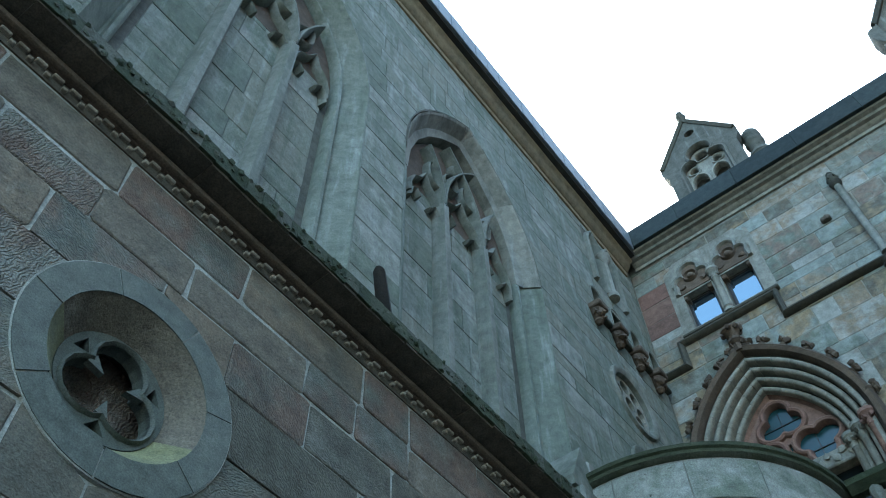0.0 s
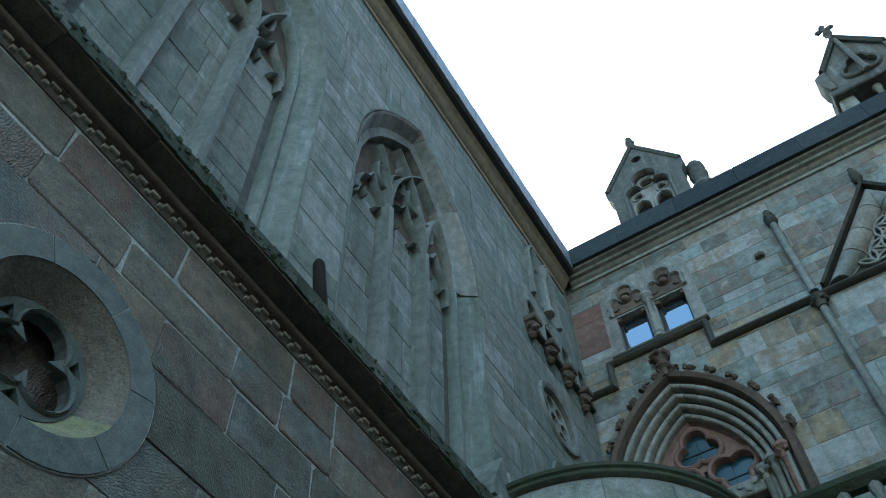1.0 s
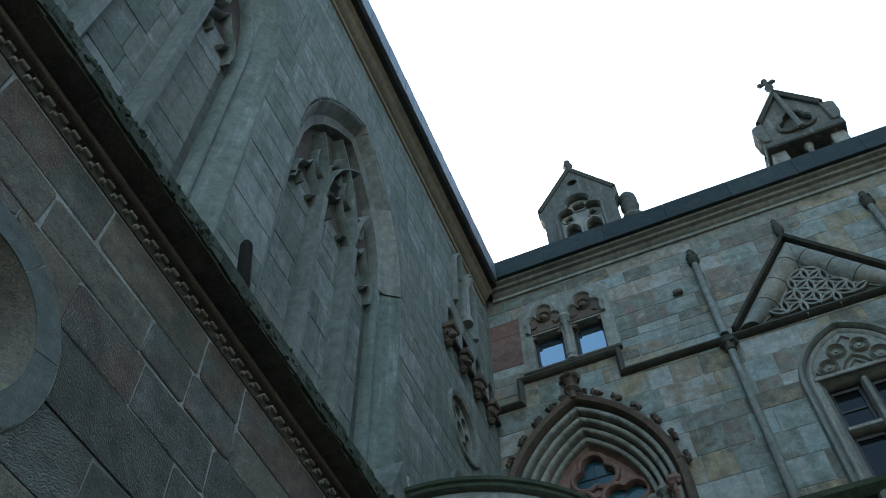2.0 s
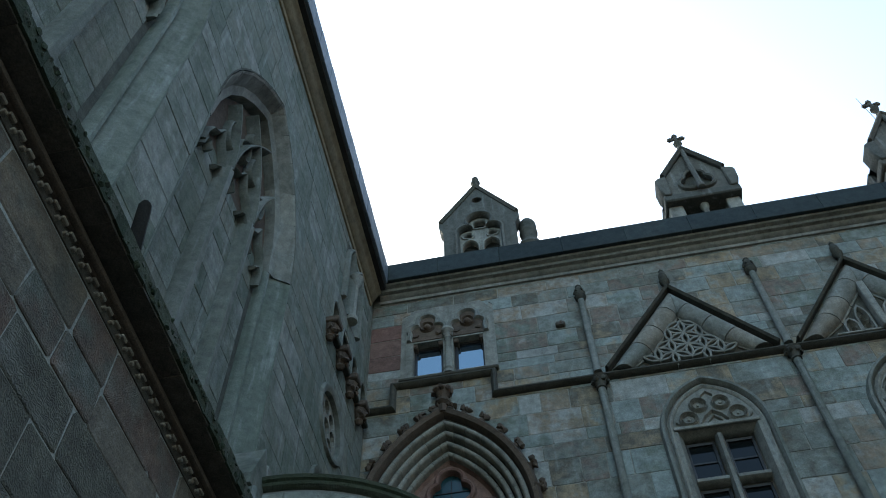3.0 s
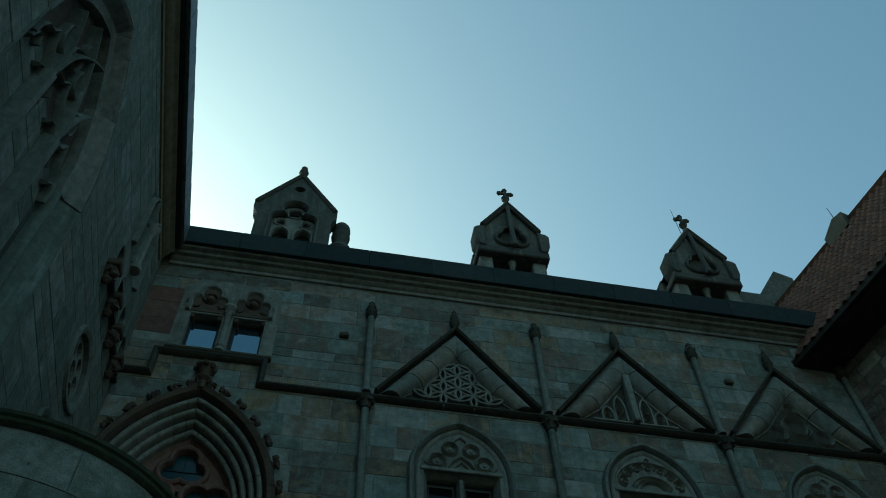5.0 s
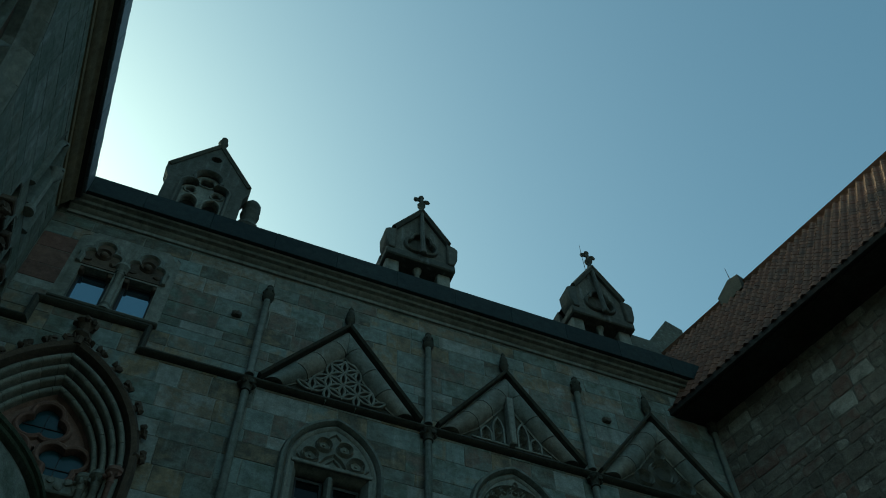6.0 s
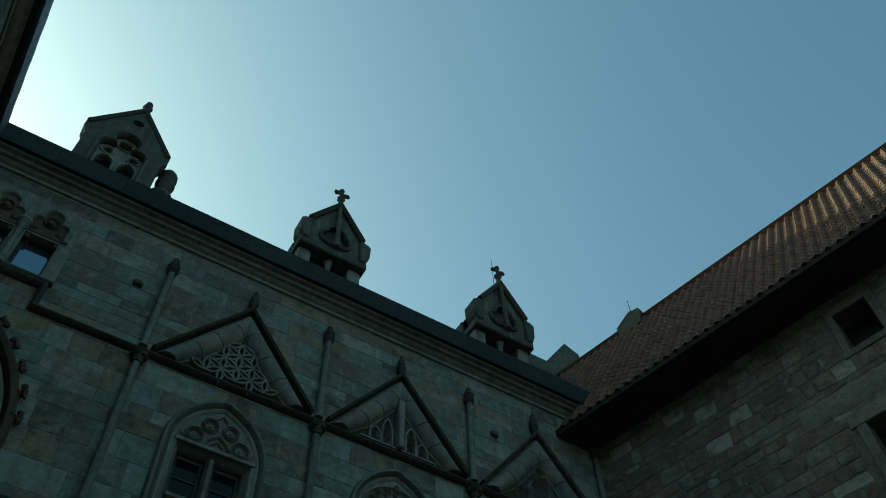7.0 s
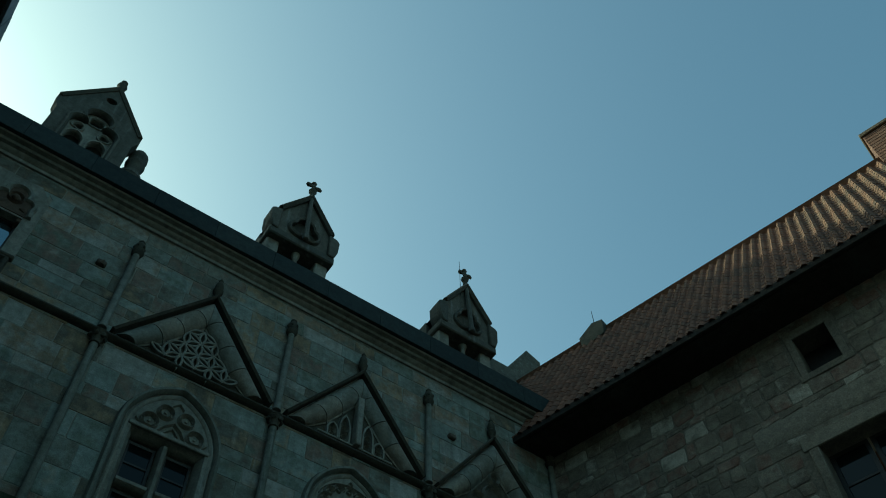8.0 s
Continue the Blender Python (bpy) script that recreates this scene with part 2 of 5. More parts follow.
def plate(bm, outer, holes, w0, w1):
    """A flat plate with holes right through it."""
    edges = []
    for loop in (outer, *holes):
        vs = [bm.verts.new((u, v, w0)) for u, v in loop]
        edges += [bm.edges.new((vs[i], vs[(i + 1) % len(vs)])) for i in range(len(vs))]
    r = bmesh.ops.triangle_fill(bm, use_beauty=True, use_dissolve=False, edges=edges)
    fs = [g for g in r["geom"] if isinstance(g, bmesh.types.BMFace)]
    e = bmesh.ops.extrude_face_region(bm, geom=fs, use_keep_orig=True)
    bmesh.ops.translate(bm, vec=(0, 0, w1 - w0), verts=[g for g in e["geom"] if isinstance(g, bmesh.types.BMVert)])
    return bm


def sweep(bm, path, prof, closed=False):
    """A moulding: prof is a ring of (n, w), n to the left of the path, w out of the wall."""
    pts = [Vector(p) for p in path]
    rings, k = [], len(pts)
    for i in range(k):
        if closed:
            a, b = (pts[i] - pts[i - 1]).normalized(), (pts[(i + 1) % k] - pts[i]).normalized()
        else:
            a = (pts[i] - pts[i - 1]).normalized() if i else (pts[1] - pts[0]).normalized()
            b = (pts[i + 1] - pts[i]).normalized() if i < k - 1 else a
        t = a + b
        t = t.normalized() if t.length > 1e-6 else a
        nrm = Vector((-t.y, t.x)) / max(0.35, t.dot(b))
        rings.append([bm.verts.new((pts[i].x + nrm.x * q, pts[i].y + nrm.y * q, w)) for q, w in prof])
    c = len(prof)
    for i in range(k if closed else k - 1):
        r, s = rings[i], rings[(i + 1) % k]
        for j in range(c):
            bm.faces.new((r[j], r[(j + 1) % c], s[(j + 1) % c], s[j]))
    if not closed:
        bm.faces.new(rings[0]), bm.faces.new(rings[-1][::-1])
    return bm


def lathe(bm, u, w, prof, seg=12, a0=0.0):
    """Round the upright axis at (u, w): prof of (r, v)."""
    rings = []
    for r, v in prof:
        rings.append([bm.verts.new((u + r * math.cos(a0 + 2 * math.pi * i / seg), v, w + r * math.sin(a0 + 2 * math.pi * i / seg))) for i in range(seg)])
    for a, b in zip(rings, rings[1:]):
        for i in range(seg):
            bm.faces.new((a[i], a[(i + 1) % seg], b[(i + 1) % seg], b[i]))
    bm.faces.new(rings[0]), bm.faces.new(rings[-1][::-1])
    return bm


def ball(bm, u, v, w, r, su=1.0, sv=1.0, sw=1.0, rough=0.0, sub=1):
    g = bmesh.ops.create_icosphere(bm, subdivisions=sub, radius=r, matrix=Matrix.Translation((u, v, w)) @ Matrix.Diagonal((su, sv, sw, 1)))
    for q in g["verts"]:
        q.co += Vector((random.uniform(-1, 1), random.uniform(-1, 1), random.uniform(-1, 1))) * rough * r
    return bm


def arc(cx, cy, r, a0, a1, n=12):
    return [(cx + r * math.cos(radians(a0 + (a1 - a0) * i / n)), cy + r * math.sin(radians(a0 + (a1 - a0) * i / n))) for i in range(n + 1)]


def circle(cx, cy, r, n=32):
    return [(cx - r * math.cos(2 * math.pi * i / n), cy + r * math.sin(2 * math.pi * i / n)) for i in range(n)]


def half_at(a, h, dv):
    """Half width of a pointed arch of half span a and rise h, dv above its springing."""
    if dv <= 0:
        return a
    if dv >= h:
        return 0.0
    r = (a * a + h * h) / (2 * a)
    return max(0.0, math.sqrt(max(0, r * r - dv * dv)) - (r - a))


def pointed(uc, a, vs, h, v0=None, n=12):
    """A pointed arch from its left foot over the top to its right foot."""
    left = [(uc - half_at(a, h, h * math.sin(i / n * math.pi / 2)), vs + h * math.sin(i / n * math.pi / 2)) for i in range(n + 1)]
    right = [(2 * uc - u, v) for u, v in left[-2::-1]]
    path = left + right
    if v0 is not None:
        path = [(uc - a, v0)] + path + [(uc + a, v0)]
    return path


def trefoil(uc, vc, r, lobes=3, turn=90, n=8, fat=0.62):
    """A closed ring of round lobes."""
    pts = []
    d = r * (1 - fat)
    rr = r * fat
    for k in range(lobes):
        a = turn - k * 360 / lobes
        cx, cy = uc + d * math.cos(radians(a)), vc + d * math.sin(radians(a))
        b = math.pi / lobes
        rm = d * math.cos(b) + math.sqrt(max(0.0, rr * rr - (d * math.sin(b)) ** 2))
        half = math.degrees(math.atan2(rm * math.sin(b), rm * math.cos(b) - d)) * 0.985
        pts += arc(cx, cy, rr, a + half, a - half, n)
    return pts


def level(bm, v):
    """Cut the feet of a moulding off level at height v."""
    for q in bm.verts:
        q.co.y = max(q.co.y, v)
    return bm


def roll(n0, n1, w0, w1, seg=6):
    """A rounded bar: a ring of (n, w) with a round nose towards w1."""
    c, r = (n0 + n1) / 2, abs(n1 - n0) / 2
    ring = [(n0, w0)]
    for i in range(seg + 1):
        a = math.pi * i / seg
        ring.append((c - (c - n0) * math.cos(a), w1 - r + r * math.sin(a)))
    ring.append((n1, w0))
    return ring


def stone_geo(s, rng, proud, joint, jit, chamfer):
    """One stone: a worn block, or a block with sides that follow an opening."""
    u0, u1, v0, v1, fl, fr = s
    g = joint / 2
    p = proud * rng.uniform(0.6, 1.4)
    if fl is None and fr is None:
        a, b, c, d = u0 + g, u1 - g, v0 + g, v1 - g
        tilt = rng.uniform(-0.2, 0.2) * proud
        ch = min(chamfer, (b - a) * 0.3, (d - c) * 0.3)
        # eight points round the block, with worn corners
        k = min(ch * 2.0, (b - a) * 0.2, (d - c) * 0.2)
        q = [(a + k, c), (b - k, c), (b, c + k), (b, d - k), (b - k, d), (a + k, d), (a, d - k), (a, c + k)]
        q = [(x + rng.uniform(-jit, jit), y + rng.uniform(-jit, jit)) for x, y in q]
        cx, cy = (a + b) / 2, (c + d) / 2
        vs = [(x, y, -0.02) for x, y in q] + [(x, y, p - ch * 0.6) for x, y in q]
        vs += [(x - math.copysign(ch, x - cx), y - math.copysign(ch, y - cy), p + (tilt if x > cx else 0)) for x, y in q]
        n = 8
    else:
        n_s = 5
        vv = [v0 + g + (v1 - v0 - 2 * g) * i / n_s for i in range(n_s + 1)]
        lo = [min(u1 - g, max(u0, fl(v)) + g) if fl else u0 + g for v in vv]
        hi = [max(u0 + g, min(u1, fr(v)) - g) if fr else u1 - g for v in vv]
        hi = [max(h, l + 0.002) for h, l in zip(hi, lo)]
        q = [(x, y) for x, y in zip(hi, vv)] + [(x, y) for x, y in zip(lo[::-1], vv[::-1])]
        vs = [(x, y, -0.02) for x, y in q] + [(x, y, p - 0.002) for x, y in q] + [(x, y, p) for x, y in q]
        n = len(q)
    fs = [(i + r * n, (i + 1) % n + r * n, (i + 1) % n + r * n + n, i + r * n + n) for r in range(2) for i in range(n)] + [tuple(range(2 * n, 3 * n))]
    return vs, fs


def lay(wall, stones, material, rng, near, limit, name, far_name, make, pick=None):
    """The stones nearest to `near` become objects, the rest one mesh."""
    stones.sort(key=lambda s: (0.5 * (s[0] + s[1]) - near[0]) ** 2 + (0.5 * (s[2] + s[3]) - near[1]) ** 2)
    V, Fc = [], []
    for k, s in enumerate(stones):
        vs, fs = make(s)
        if k < limit:
            me = bpy.data.meshes.new(name)
            me.from_pydata(vs, [], fs)
            me.materials.append((pick(s) if pick else None) or material)
            new(name, me).parent = wall
        else:
            o = len(V)
            V += vs
            Fc += [tuple(i + o for i in f) for f in fs]
    if V:
        me = bpy.data.meshes.new(far_name)
        me.from_pydata(V, [], Fc)
        me.materials.append(material)
        ob = new(far_name, me)
        ob.parent = wall
        tagged(ob, kind="stuff")


def ashlar(wall, m, material, rng, u0, u1, v0, v1, course, length, cuts, name="ashlar", proud=0.01, joint=0.014, limit=300, spread=(0.75, 1.25), near=None,
           jit=0.004, far_name="far_ashlar", chamfer=0.008, pick=None):
    """Courses of single stones on a wall, fitted round openings. A cut gives the blocked stretch (a, b) at a height v, or None."""
    stones, v = [], v0
    while v < v1 - 0.05:
        top = min(v + course * rng.uniform(*spread), v1)
        if v1 - top < 0.12:
            top = v1
        hs = [v + (top - v) * (0.04 + 0.92 * i / 6) for i in range(7)]
        spans = [(u0, u1, None, None)]
        for cut in cuts:
            got = [c for c in (cut(h) for h in hs) if c]
            if not got:
                continue
            full = len(got) == 7
            c0, c1 = min(c[0] for c in got), max(c[1] for c in got)
            mid = (c0 + c1) / 2
            x0 = max(c[0] for c in got) if full else mid
            x1 = min(c[1] for c in got) if full else mid
            flat = full and x0 - c0 < 0.01 and c1 - x1 < 0.01
            fa = (lambda vv, cut=cut, mid=mid: (cut(vv) or (mid, mid))[0])
            fb = (lambda vv, cut=cut, mid=mid: (cut(vv) or (mid, mid))[1])
            nxt = []
            for a, b, l, r in spans:
                if c1 <= a or c0 >= b:
                    nxt.append((a, b, l, r))
                    continue
                if x0 - a > 0.03:
                    nxt.append((a, min(x0, b), l, None if flat else fa))
                if b - x1 > 0.03:
                    nxt.append((max(x1, a), b, None if flat else fb, r))
            spans = nxt
        for a, b, l, r in spans:
            u = a
            while u < b - 1e-6:
                e = min(b, u + length * rng.uniform(0.5, 1.55))
                if b - e < 0.2:
                    e = b
                lf = l if l and l(v + 0.01) > u + 0.01 or l and l(top - 0.01) > u + 0.01 else None
                rf = r if r and r(v + 0.01) < e - 0.01 or r and r(top - 0.01) < e - 0.01 else None
                if rf and max(r(h) for h in hs) < u + 0.02 or lf and min(l(h) for h in hs) > e - 0.02:
                    pass
                else:
                    stones.append((u, e, v, top, lf, rf))
                u = e
        v = top
    lay(wall, stones, material, rng, near or ((u0 + u1) / 2, (v0 + v1) / 2), limit, name, far_name,
        lambda s: stone_geo(s, rng, proud, joint, jit, chamfer), pick)


def cut_rect(a, b, c, d):
    return lambda v: (a, b) if c < v < d else None


def cut_arch(uc, a, vs, h, v0):
    def f(v):
        if v < v0 or v > vs + h * 0.995:
            return None
        w = half_at(a, h, v - vs)
        return (uc - w, uc + w)
    return f


def cut_circle(uc, vc, r):
    def f(v):
        d = abs(v - vc)
        if d >= r:
            return None
        w = math.sqrt(r * r - d * d)
        return (uc - w, uc + w)
    return f


# ---------- the place: wall planes ----------
FAC = wall_frame((0, 10.1, 0), (1, 0))          # facade with the gables
LEFT = wall_frame((-3.05, 0, 0), (0, 1))        # tall wall with blind windows
LOW = wall_frame((-2.6, 0, 0), (0, 1))          # nearer wall with the round window
RIGHT = wall_frame((9.9, 10.1, 0), (0.25, -0.968))   # rubble building

bm = bmesh.new()
bmesh.ops.create_grid(bm, x_segments=4, y_segments=4, size=900)
solid("ground", bm, M_GROUND, Matrix.Identity(4), "grey stone-paved castle courtyard ground", "ground", "structure")

# ---------- facade ----------
GABLES = (2.33, 5.345, 8.36)
SHAFTS = (0.82, 3.835, 6.85, 9.86)
ROSE_U, ROSE_A, ROSE_VS, ROSE_H = -1.72, 1.3, 10.0, 2.12
rng = random.Random(4)

holes = [[(-2.3, 13.12), (-2.3, 14.62), (-0.92, 14.62), (-0.92, 13.12)], pointed(ROSE_U, 1.25, 10.0, 2.05, 6.2)]
holes += [[(g - 0.58, 8.0), (g - 0.58, 11.06), (g + 0.58, 11.06), (g + 0.58, 8.0)] for g in GABLES]
bm = plate(bmesh.new(), [(-3.6, 0), (-3.6, 15.9), (11.6, 15.9), (11.6, 0)], holes, -0.55, 0.0)
wall_north = solid("wall_north", bm, M_MORTN, FAC, "weathered mixed sandstone ashlar facade in shade", "wall", "structure", smooth=False)

# closed boxes behind the openings, coloured dark to stand for unlit rooms
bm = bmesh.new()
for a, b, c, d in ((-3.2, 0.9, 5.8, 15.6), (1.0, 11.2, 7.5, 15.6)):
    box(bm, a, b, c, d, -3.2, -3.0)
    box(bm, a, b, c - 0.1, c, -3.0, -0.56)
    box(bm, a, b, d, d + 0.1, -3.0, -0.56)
solid("wall_inner", bm, M_DARK, FAC, "rear wall of the rooms, coloured dark as if unlit", "wall", "structure", smooth=False)

# string course that steps up under the paired window
STR = [(0.05, 0.0), (0.05, 0.05), (0.03, 0.11), (-0.01, 0.125), (-0.045, 0.09), (-0.06, 0.03), (-0.06, 0.0)]
bm = sweep(bmesh.new(), [(-3.04, 12.42), (-2.58, 12.42), (-2.58, 12.94), (-0.86, 12.94), (-0.86, 12.42), (11.2, 12.42)], STR)
solid("string_course", bm, M_DARK, FAC, "dark weathered stone string course stepping under a window", "moulding", "structure")

# main cornice and gutter
bm = sweep(bmesh.new(), [(-2.9, 15.5), (11.4, 15.5)], [(-0.19, 0.0), (-0.185, 0.05), (-0.12, 0.06), (-0.11, 0.025), (-0.095, 0.025), (-0.07, 0.1), (-0.03, 0.13), (-0.02, 0.2), (0.03, 0.22), (0.045, 0.3), (0.075, 0.32), (0.075, 0.0)])
cornice = solid("cornice_north", bm, M_TRIM, FAC, "moulded pale sandstone eaves cornice", "cornice", "structure")
gut = thing("gutter_north", at(FAC, 0, 15.575, 0), "dark blue-grey metal gutter along the eaves", "gutter", kind="structure")
for i in range(12):
    u = -2.92 + i * 1.2
    part("gutter_length", box(bmesh.new(), u, u + 1.198, 0.002, 0.515, 0.02, 0.395 + 0.002 * (i % 2), 0.008), M_LEAD, gut, "", False)
# unseen ridge carried up to y=18 to keep sun off the rubble wing
bm = prism(bmesh.new(), [(10.2, 15.7), (10.2, 15.95), (18.0, 27.25), (18.0, 26.9)], -3.6, 11.0)
ob = solid("roof_north", bm, M_LEAD, Matrix(((0, 0, 1, 0), (1, 0, 0, 0), (0, 1, 0, 0), (0, 0, 0, 1))), "steep slate roof behind the facade gutter, unseen ridge raised for shade", "roof", "structure", smooth=False)


def leaves(host, v, w, rad, size, count=6):
    """Carved leaves round a capital or finial."""
    for i in range(count):
        q = i * 2 * math.pi / count
        part("leaf", ball(bmesh.new(), rad * math.cos(q), v, w + rad * math.sin(q), size, rough=0.25), M_DARK, host)


def wall_shaft(u):
    t = thing("wall_shaft", at(FAC, u, 12.42, 0), "slender grey stone wall shaft with leafy finial and capital", "shaft", "shafts on the facade")
    bm = lathe(bmesh.new(), 0, 0.085, [(0.075, 0.07), (0.075, 0.12), (0.06, 0.16), (0.058, 1.98), (0.058, 2.04)], 12)
    part("upper_shaft", bm, M_TRIML, t)
    bm = lathe(bmesh.new(), 0, 0.085, [(0.062, 2.0), (0.10, 2.05), (0.11, 2.10), (0.075, 2.14), (0.10, 2.22), (0.09, 2.28), (0.05, 2.36), (0.06, 2.39), (0.015, 2.46)], 10)
    leaves(part("finial", bm, M_DARK, t, "dark leafy stone finial"), 2.22, 0.085, 0.08, 0.035)
    bm = lathe(bmesh.new(), 0, 0.09, [(0.045, -0.34), (0.085, -0.315), (0.07, -0.26), (0.115, -0.14), (0.145, -0.095), (0.115, -0.06)], 10)
    leaves(part("capital", bm, M_DARK, t, "dark weathered leaf capital"), -0.165, 0.09, 0.11, 0.046)
    bm = lathe(bmesh.new(), 0, 0.09, [(0.062, -6.0), (0.062, -0.3)], 12)
    part("lower_shaft", bm, M_TRIML, t)
    return t


first = wall_shaft(SHAFTS[0])
for u in SHAFTS[1:]:
    copy_thing(first, at(FAC, u, 12.42, 0))


def petals(t, inside, step, wd, w0, w1):
    """Interlaced petals on a three-way grid."""
    hgt = step * math.sqrt(3) / 2
    for r in range(-6, 7):
        for c in range(-2, 9):
            a = (r * hgt, c * step + (r % 2) * step / 2 + 0.04)
            for dv, du in ((step, 0), (step / 2, hgt), (-step / 2, hgt)):
                mid = (a[0] + du / 2, a[1] + dv / 2)
                if not inside(*mid):
                    continue
                L, ang, path = math.hypot(du, dv), math.atan2(dv, du), []
                for i in range(12):
                    s = i / 12
                    x = (s * 2 if s < 0.5 else 2 - s * 2) * L
                    y = (1 if s < 0.5 else -1) * 0.17 * L * math.sin(math.pi * x / L)
                    path.append((a[0] + x * math.cos(ang) - y * math.sin(ang), a[1] + x * math.sin(ang) + y * math.cos(ang)))
                part("petal", sweep(bmesh.new(), path, [(-wd, w0), (-wd, w1 - 0.01), (0, w1), (wd, w1 - 0.01), (wd, w0)], closed=True), M_TRIM, t)


def blind_gable(u, kindno):
    t = thing("blind_gable", at(FAC, u, 12.5, 0), ("triangular stone blind gable filled with petal tracery", "triangular stone blind gable filled with cusped arch tracery",
              "triangular stone blind gable with flower tracery beside the rubble wing")[kindno], "gable", "gables on the facade")
    path = [(-1.36, 0.0), (0.0, 1.84), (1.36, 0.0)]
    part("coping", level(sweep(bmesh.new(), path, [(-0.02, 0), (-0.025, 0.17), (0.01, 0.205), (0.03, 0.17), (0.035, 0.0)]), -0.02), M_DARK, t, "dark mossy coping ridge", False)
    rake = [(-0.41, 0.0), (-0.41, 0.05), (-0.38, 0.06), (-0.355, 0.12), (-0.29, 0.175), (-0.2, 0.2), (-0.11, 0.185), (-0.05, 0.14), (0.0, 0.08), (0.02, 0.0)]
    for sd in (-1, 1):
        cuts_ = [0.0, 0.3, 0.52, 0.76, 1.0]
        for a, b in zip(cuts_, cuts_[1:]):
            ends = [(sd * 1.27 * (1 - q), 0.01 + 1.72 * q) for q in (a + 0.004, b - 0.004 * (b < 1))]
            bm = sweep(bmesh.new(), ends[::-sd], rake)
            for q in bm.verts:          # mitre at the apex, along the slope
                over = 0.003 - sd * q.co.x
                if over > 0:
                    q.co.x, q.co.y = sd * 0.003, q.co.y - over * 1.72 / 1.27
            part("rake_stone", level(bm, -0.02), M_RAKE, t)
    # dark face stands for the shade between the tracery ribs
    part("backing", prism(bmesh.new(), [(-0.95, 0.0), (0, 1.25), (0.95, 0.0)], -0.02, 0.022), M_DARK, t, "backing coloured dark for the shade behind the tracery")
    inside = lambda x, y: -0.01 < y < 1.0 and abs(x) < (1.03 - y) * 0.75
    if kindno == 0:
        petals(t, inside, 0.29, 0.018, 0.02, 0.11)
    elif kindno == 1:
        for c, h in ((-0.46, 0.34), (-0.23, 0.62), (0.23, 0.62), (0.46, 0.34)):
            bm = sweep(bmesh.new(), [(c - 0.1, 0.02), (c - 0.1, h * 0.6), (c - 0.06, h * 0.85), (c, h), (c + 0.06, h * 0.85), (c + 0.1, h * 0.6), (c + 0.1, 0.02)], [(-0.025, 0.02), (-0.015, 0.1), (0.015, 0.1), (0.025, 0.02)])
            part("blind_light", bm, M_TRIM, t)
            for q, r in ((h * 0.5, 0.07), (h * 0.18, 0.06)):
                part("roundel", sweep(bmesh.new(), circle(c, q, r, 12), [(-0.02, 0.02), (0, 0.09), (0.02, 0.02)], closed=True), M_TRIM, t)
        part("centre_rib", box(bmesh.new(), -0.06, 0.06, 0.0, 1.12, 0.02, 0.2, 0.02), M_TRIM, t)
        part("tracery_sill", box(bmesh.new(), -0.74, 0.74, 0.0, 0.04, 0.02, 0.1, 0.01), M_TRIM, t)
    else:
        for cx, cy, r in ((0, 0.42, 0.26), (-0.42, 0.2, 0.17), (0.42, 0.2, 0.17), (0, 0.86, 0.12)):
            part("roundel", sweep(bmesh.new(), circle(cx, cy, r, 20), [(-0.024, 0.02), (0, 0.1), (0.024, 0.02)], closed=True), M_TRIM, t)
            part("foil", sweep(bmesh.new(), trefoil(cx, cy, r * 0.78, 5, 90, 5), [(-0.016, 0.02), (0, 0.08), (0.016, 0.02)], closed=True), M_TRIM, t)
    bm = lathe(bmesh.new(), 0, 0.1, [(0.045, 1.8), (0.045, 1.95), (0.085, 2.0), (0.095, 2.06), (0.06, 2.1), (0.08, 2.16), (0.07, 2.24), (0.035, 2.32), (0.045, 2.35), (0.012, 2.42)], 10)
    part("finial", bm, M_DARK, t, "dark leafy stone finial")
    return t


for i, g in enumerate(GABLES):
    blind_gable(g, i)


